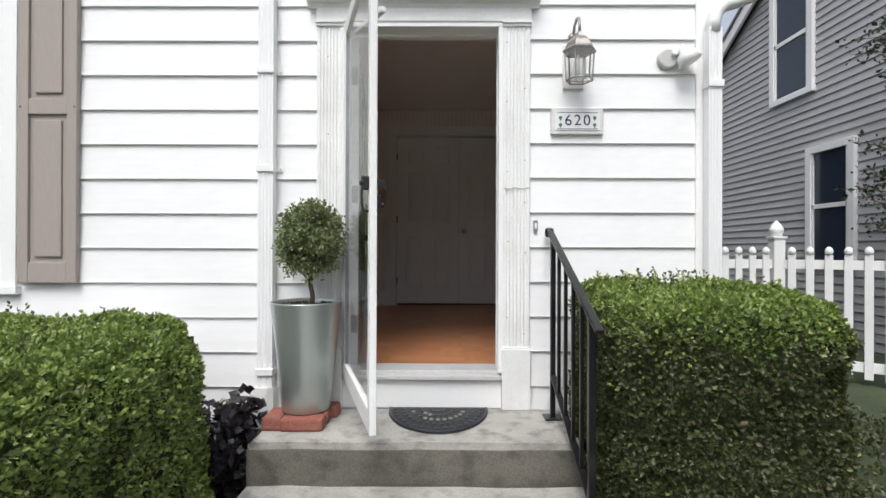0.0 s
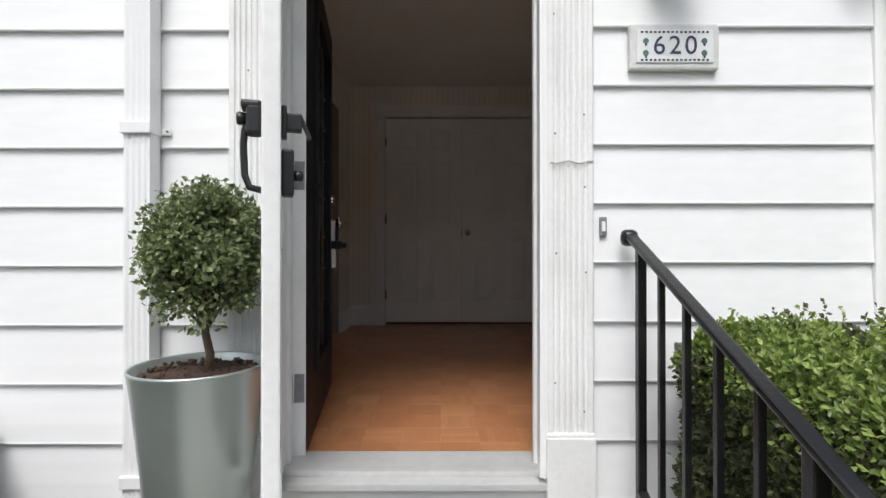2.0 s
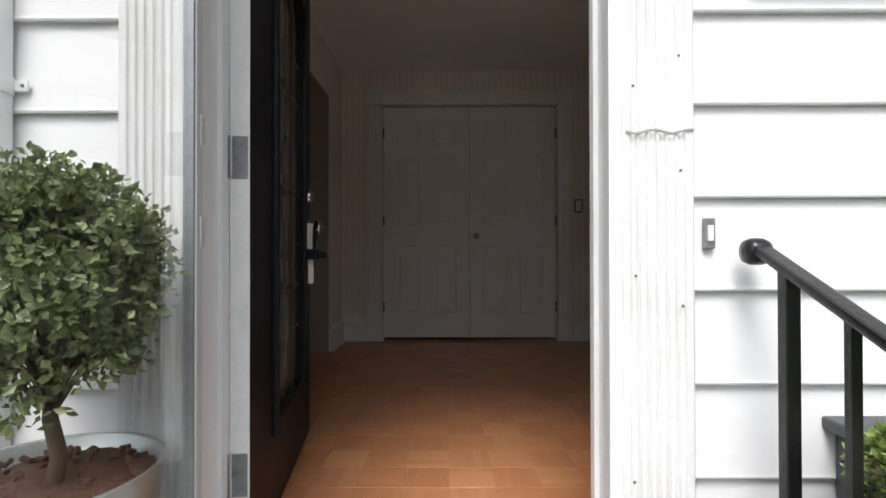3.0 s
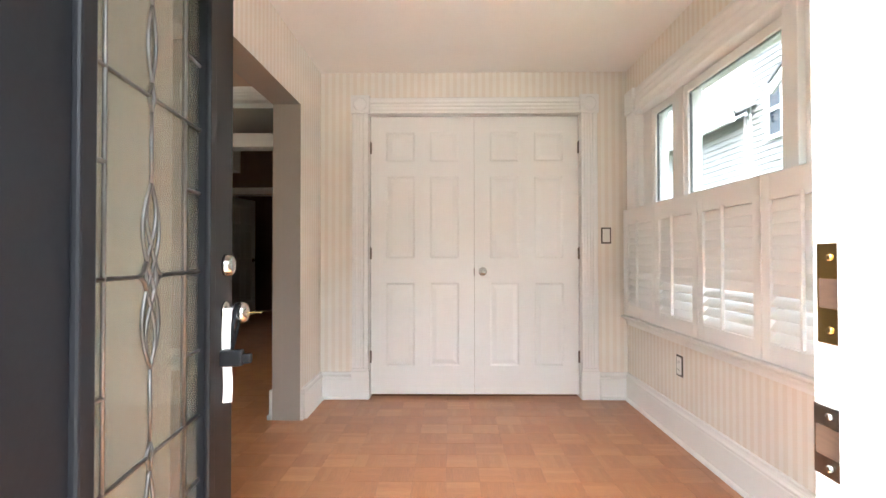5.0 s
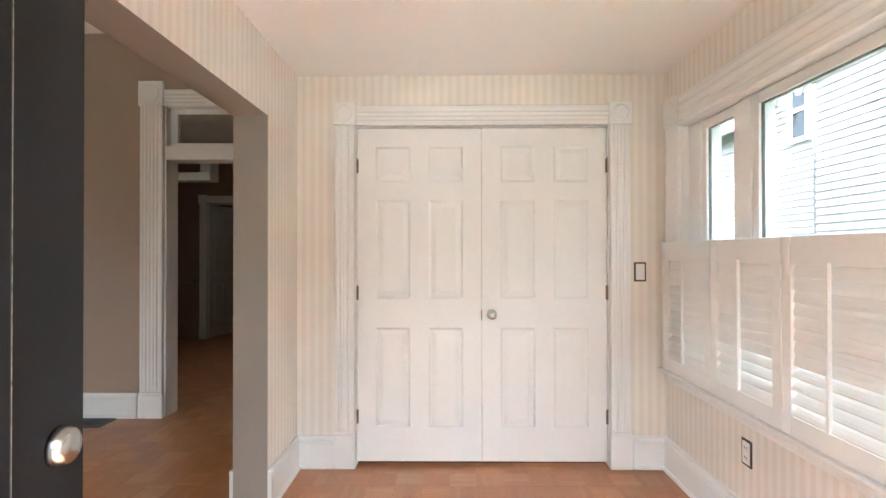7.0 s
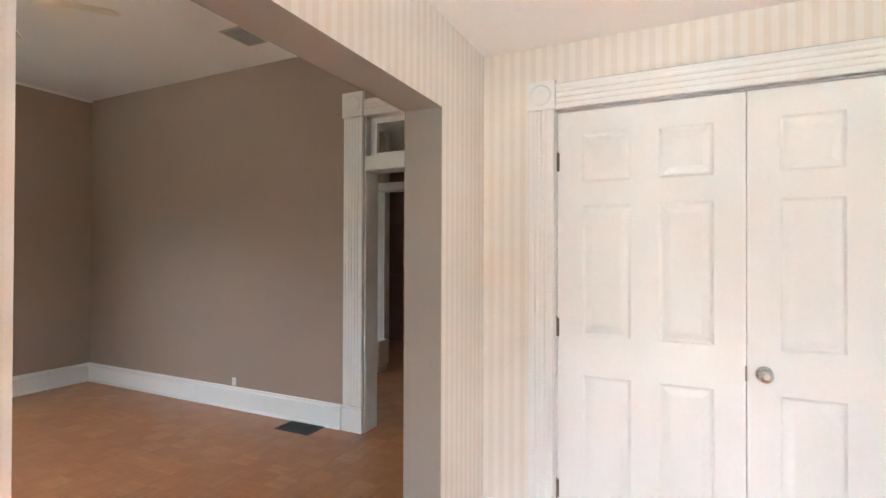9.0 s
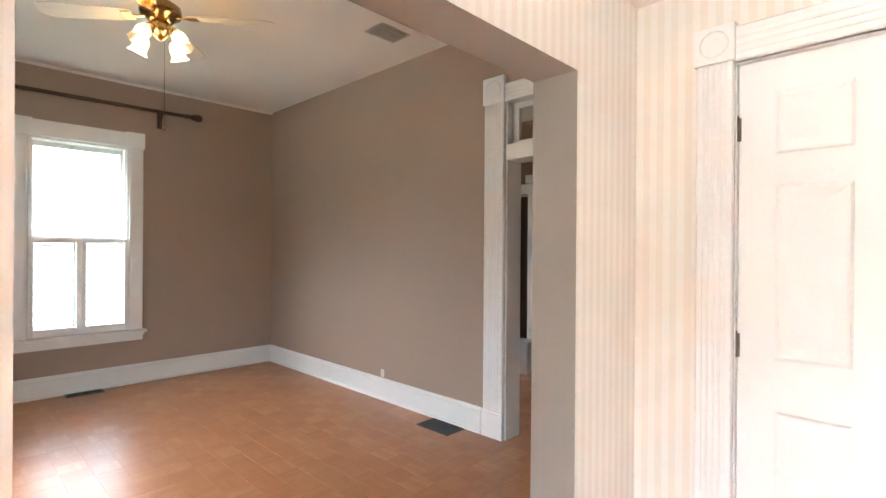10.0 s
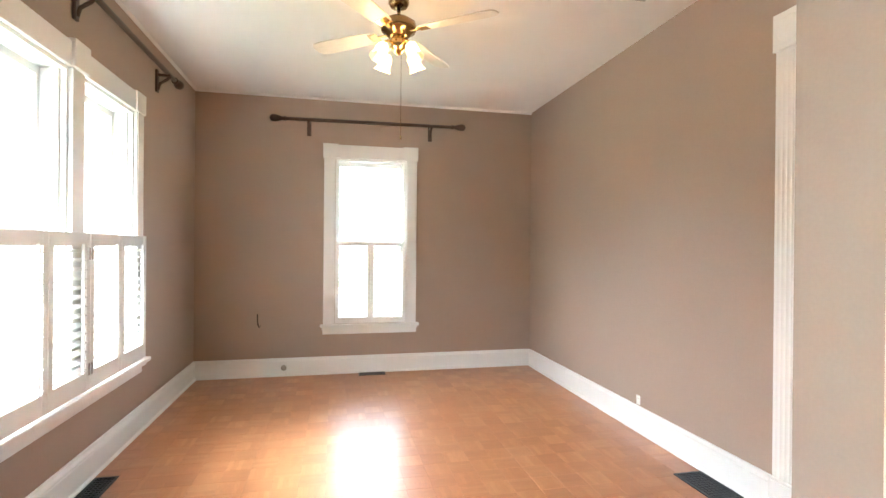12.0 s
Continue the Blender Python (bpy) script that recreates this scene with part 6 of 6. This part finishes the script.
for cx, cy in ((-0.66, 2.42), (-0.70, 2.3), (1.9, 2.7), (2.25, 3.1), (2.35, 3.25), (2.1, 3.0)):
    for i in range(50):
        o = rng.normal(0, 0.05, 3)
        spots.append((np.array([cx, cy, GROUND + 0.10]) + o * [1, 1, 0.8], o * 6 + np.array([0, 0, 0.8])))
leaves(spots, rng, 0.035, 0.5, box_leaf, "foliage", weeds)

paver = mesh_of(B(((-0.2, -0.15, 0), (0.2, 0.15, 0.045)), bevel=0.012), "paver", concrete)
pavers = thing("stepping_stones", "rough grey concrete pavers set in the grass", "stepping stones", kind="structure")
for k in range(7):
    share("paver", paver, pavers, pose(1.85 + 0.43 * k, 2.72 + 0.03 * math.sin(3 * k), GROUND - 0.02, 0, 0, 4 * math.sin(5 * k)))

# grey plastic hose box and dark window box half hidden by the hedges
bin_mat = paint("grey_plastic", (0.33, 0.33, 0.32), 0.55, vary=0.08, bump=0.15)
hose = thing("hose_reel_box", "grey plastic hose reel box behind the hedge", "hose box", at=pose(-1.42, 2.93, GROUND))
bm = bmesh.new()
prof = [(-0.30, 0.0), (0.27, 0.0), (0.27, 0.70), (0.25, 0.77), (0.20, 0.805), (0.05, 0.83), (-0.15, 0.83), (-0.26, 0.80), (-0.30, 0.74)]
extrude(bm, prof, -0.14, 0.14, Matrix(((1, 0, 0, 0), (0, 0, -1, 0), (0, 1, 0, 0), (0, 0, 0, 1))))
bmesh.ops.bevel(bm, geom=list(bm.edges), offset=0.012, segments=2, affect="EDGES")
part("body", bm, bin_mat, hose)
part("side_lug", B(((0.27, -0.09, 0.5), (0.315, 0.09, 0.67)), bevel=0.012), bin_mat, hose)
part("lid_seam", B(((-0.31, -0.146, 0.735), (0.275, 0.146, 0.741)), bevel=0.001), dark_metal, hose)
trough = thing("planter_box", "dark grey plastic planter box behind the hedge", "planter box", at=pose(1.2, 3.055, 0.27))
tm = paint("dark_grey_plastic", (0.06, 0.062, 0.066), 0.5, vary=0.1)
part("body", B(((-0.18, -0.055, 0), (0.18, 0.055, 0.14)), bevel=0.01), tm, trough)
part("rim", B(((-0.2, -0.07, 0.14), (0.2, 0.07, 0.165)), bevel=0.006), tm, trough)
part("stand", B(((-0.16, -0.045, -0.83), (0.16, 0.045, 0.0)), bevel=0.01), tm, trough)

# picket fence
white_vinyl = paint("white_fence_vinyl", (0.78, 0.78, 0.77), 0.4, vary=0.03)
def picket_mesh():
    bm = B(((-0.032, -0.011, 0), (0.032, 0.011, 1.14)), bevel=0.003)
    lathe(bm, [(0.020, 1.14), (0.032, 1.155), (0.034, 1.18), (0.024, 1.205), (0.006, 1.218)], 10)
    return mesh_of(bm, "picket", white_vinyl)
picket = picket_mesh()
def fence_run(label, p, q, n):
    p, q = Vector(p), Vector(q)
    ob = thing("picket_fence", label, "fence", at=Matrix.Translation(p) @ pose(0, 0, 0, 0, 0, math.degrees(math.atan2(q.y - p.y, q.x - p.x))), group="picket fence")
    L = (q - p).length
    for k in range(n):
        share("picket", picket, ob, pose(L * (k + 0.5) / n, -0.03, 0.06))
    for z in (0.12, 1.06):
        part("rail", B(((0, -0.018, z), (L, 0.022, z + 0.09)), bevel=0.004), white_vinyl, ob)
    return ob
def fence_post(x, y):
    ob = thing("fence_post", "square white fence post with acorn finial", "fence post", at=pose(x, y, GROUND), group="fence posts")
    part("shaft", B(((-0.055, -0.055, 0), (0.055, 0.055, 1.36)), bevel=0.004), white_vinyl, ob)
    part("collar", B(((-0.068, -0.068, 1.36), (0.068, 0.068, 1.385)), bevel=0.004), white_vinyl, ob)
    bm = bmesh.new()
    lathe(bm, [(0.055, 1.385), (0.048, 1.40), (0.066, 1.43), (0.064, 1.46), (0.045, 1.50), (0.018, 1.53), (0.004, 1.545)], 18)
    part("finial", bm, white_vinyl, ob)
fence_post(3.63, 5.42)
fence_run("white vinyl picket fence beside the house", (1.80, 5.42, GROUND), (3.575, 5.42, GROUND), 13)
fence_run("white vinyl picket fence towards the neighbour", (3.675, 5.38, GROUND), (5.45, 3.9, GROUND), 16)

# neighbouring grey house
grey_siding = paint("grey_vinyl_siding", (0.40, 0.395, 0.40), 0.55, grain=40, vary=0.05)
nb = thing("neighbour_house", "grey sided gabled neighbour house with white windows", "house", at=pose(5.5, 0, 0))
RY, RZ, EZ, EY = 5.6, 6.64, 3.80, 10.5
slope = (RZ - EZ) / (EY - RY)
bm = bmesh.new()
extrude(bm, [(-0.3, GROUND), (EY, GROUND), (EY, EZ), (RY, RZ), (-0.3, RZ - slope * (RY + 0.3))], 0.02, 7.0, Matrix(((0, 0, 1, 0), (1, 0, 0, 0), (0, 1, 0, 0), (0, 0, 0, 1))))
part("wall", bm, grey_siding, nb)
nlap = lap_mesh("nlap", 0.112, 0.022, grey_siding)
for k in range(64):
    z = GROUND + 0.02 + 0.112 * k
    zt = z + 0.112
    y1 = EY if zt < EZ else RY + (RZ - zt) / slope
    y0 = -0.3 if zt < RZ - slope * (RY + 0.3) else RY - (RZ - zt) / slope
    if y1 - y0 > 0.2:
        m = Matrix.Translation((0.02, y0, z)) @ Matrix(((0, 1, 0, 0), (1, 0, 0, 0), (0, 0, 1, 0), (0, 0, 0, 1))) @ Matrix.Diagonal((y1 - y0, 1, 1, 1))
        share("siding_lap", nlap, nb, m)
for s in (1, -1):
    ye = EY + 0.25 if s > 0 else -0.5
    ze = RZ - slope * abs(ye - RY)
    bm = bmesh.new()
    bar(bm, (-0.10, RY, RZ + 0.02), (-0.10, ye, ze + 0.02), 0.05, 0.20, 0.004)
    part("rake_board", bm, white_trim, nb)
    bm = bmesh.new()
    bar(bm, (3.4, RY, RZ + 0.14), (3.4, ye, ze + 0.14), 7.1, 0.05)
    part("roof", bm, paint("grey_shingle", (0.14, 0.14, 0.15), 0.9, grain=30, vary=0.25, bump=0.6), nb)
def neighbour_window(y0, y1, z0, z1, dark):
    fr = B(((-0.05, y0, z0), (0.03, y0 + 0.1, z1)), ((-0.05, y1 - 0.1, z0), (0.03, y1, z1)), ((-0.05, y0 + 0.1, z1 - 0.1), (0.03, y1 - 0.1, z1)), ((-0.05, y0 + 0.1, z0), (0.03, y1 - 0.1, z0 + 0.09)), bevel=0.004)
    w = part("window", fr, white_trim, nb)
    zm = (z0 + z1) / 2
    bm = B(((-0.035, y0 + 0.1, zm - 0.03), (0.02, y1 - 0.1, zm + 0.03)), ((-0.035, y0 + 0.1, z0 + 0.09), (0.01, y0 + 0.135, z1 - 0.1)), ((-0.035, y1 - 0.135, z0 + 0.09), (0.01, y1 - 0.1, z1 - 0.1)))
    part("sash", bm, white_trim, w)
    part("pane", B(((-0.014, y0 + 0.1, z0 + 0.09), (-0.010, y1 - 0.1, z1 - 0.1))), dark, w)
def build_dark(nt, n, p, l):
    # Bluish base colour paints in the sky's reflection on the dark panes.
    p.inputs["Base Color"].default_value = (0.022, 0.032, 0.05, 1)
    p.inputs["Roughness"].default_value = 0.04
dark_glass = material("dark_reflecting_glass", build_dark)
neighbour_window(7.39, 8.31, 2.95, 4.80, dark_glass)
neighbour_window(6.68, 7.52, 0.45, 2.15, dark_glass)
neighbour_window(3.2, 4.1, 0.45, 2.15, dark_glass)
flip = Matrix(((0, 1, 0, 0), (1, 0, 0, 0), (0, 0, 1, 0), (0, 0, 0, 1)))
shingle = paint("wing_shingle", (0.16, 0.16, 0.17), 0.9, grain=30, vary=0.25, bump=0.6)
wing = thing("neighbour_wing", "low grey rear wing with shingle roof", "house", at=pose(5.9, 12.3, 0))
part("wall", B(((0.02, 0, GROUND), (5, 5.5, 3.7))), grey_siding, wing)
for k in range(38):
    share("siding_lap", nlap, wing, Matrix.Translation((0.02, 0, GROUND + 0.02 + 0.112 * k)) @ flip @ Matrix.Diagonal((5.5, 1, 1, 1)))
bm = bmesh.new()
bar(bm, (-0.3, 2.75, 3.72), (2.5, 2.75, 5.0), 6.0, 0.08, 0)
part("roof", bm, shingle, wing)
part("eave_board", B(((-0.36, -0.2, 3.55), (-0.28, 5.7, 3.72)), bevel=0.005), white_trim, wing)
tower = thing("neighbour_stair_bay", "tall grey stair bay with one white window", "house", at=pose(6.0, 11.22, 0))
part("wall", B(((0.02, 0, GROUND), (4, 1.08, 5.2))), grey_siding, tower)
for k in range(50):
    share("siding_lap", nlap, tower, Matrix.Translation((0.02, 0, GROUND + 0.02 + 0.112 * k)) @ flip @ Matrix.Diagonal((1.08, 1, 1, 1)))
part("corner_post", B(((-0.03, 1.0, GROUND), (0.02, 1.09, 5.2))), white_trim, tower)
fr = part("window", B(((-0.05, 0.03, 3.08), (0.03, 0.11, 4.15)), ((-0.05, 0.44, 3.08), (0.03, 0.52, 4.15)), ((-0.05, 0.11, 4.07), (0.03, 0.44, 4.15)), ((-0.05, 0.11, 3.08), (0.03, 0.44, 3.16)), ((-0.04, 0.11, 3.58), (0.03, 0.44, 3.65))), white_trim, tower)
part("pane", B(((-0.02, 0.11, 3.16), (-0.015, 0.44, 4.07))), dark_glass, fr)
part("roof", B(((-0.2, -0.1, 5.2), (4.2, 1.2, 5.3))), shingle, tower)

# tree branch by the neighbour's window
tree = thing("tree", "small dark-leaved tree by the neighbour house", "tree", at=pose(4.95, 5.55, GROUND))
bm = bmesh.new()
rng = np.random.default_rng(31)
tube(bm, [(0.3, -0.3, 0), (0.28, -0.28, 1.2), (0.25, -0.25, 2.4), (0.2, -0.2, 3.6)], [0.06, 0.05, 0.035, 0.015], 8)
spots = []
for k in range(34):
    z0 = rng.uniform(1.0, 3.4)
    s = np.array([0.27, -0.27, z0])
    d = np.array([rng.uniform(-1.0, 0.4), rng.uniform(-0.3, 1.0), rng.uniform(0.1, 0.8)])
    d /= np.linalg.norm(d)
    L = rng.uniform(0.5, 0.95)
    pts = [s + d * L * u + np.array([0, 0, -0.14 * u * u]) for u in (0, 0.35, 0.7, 1.0)]
    tube(bm, pts, [0.012, 0.008, 0.005, 0.002], 5)
    for i in range(55):
        u = rng.uniform(0.3, 1.0)
        b = s + d * L * u + np.array([0, 0, -0.14 * u * u])
        o = rng.normal(0, 0.05, 3)
        spots.append((b + o, o * 8 + np.array([0, 0, 0.2])))
part("trunk", bm, bark, tree)
leaves(spots, rng, 0.055, 0.6, leaf_mat("dark_tree_leaf", (0.022, 0.035, 0.018), (0.06, 0.085, 0.04), (0.08, 0.05, 0.045)), "crown", tree)

# shady ground cover between the hedge and the fence
cover = thing("ground_cover", "dark low ground cover beside the clipped hedge", "ground cover")
rng = np.random.default_rng(44)
spots = []
for k in range(150):
    c = np.array([rng.uniform(1.7, 3.3), rng.uniform(1.9, 3.6), GROUND + rng.uniform(0.02, 0.16)])
    for i in range(40):
        o = rng.normal(0, 0.05, 3)
        o[2] = abs(o[2])
        spots.append((c + o, o * 6 + np.array([0, 0, 0.6])))
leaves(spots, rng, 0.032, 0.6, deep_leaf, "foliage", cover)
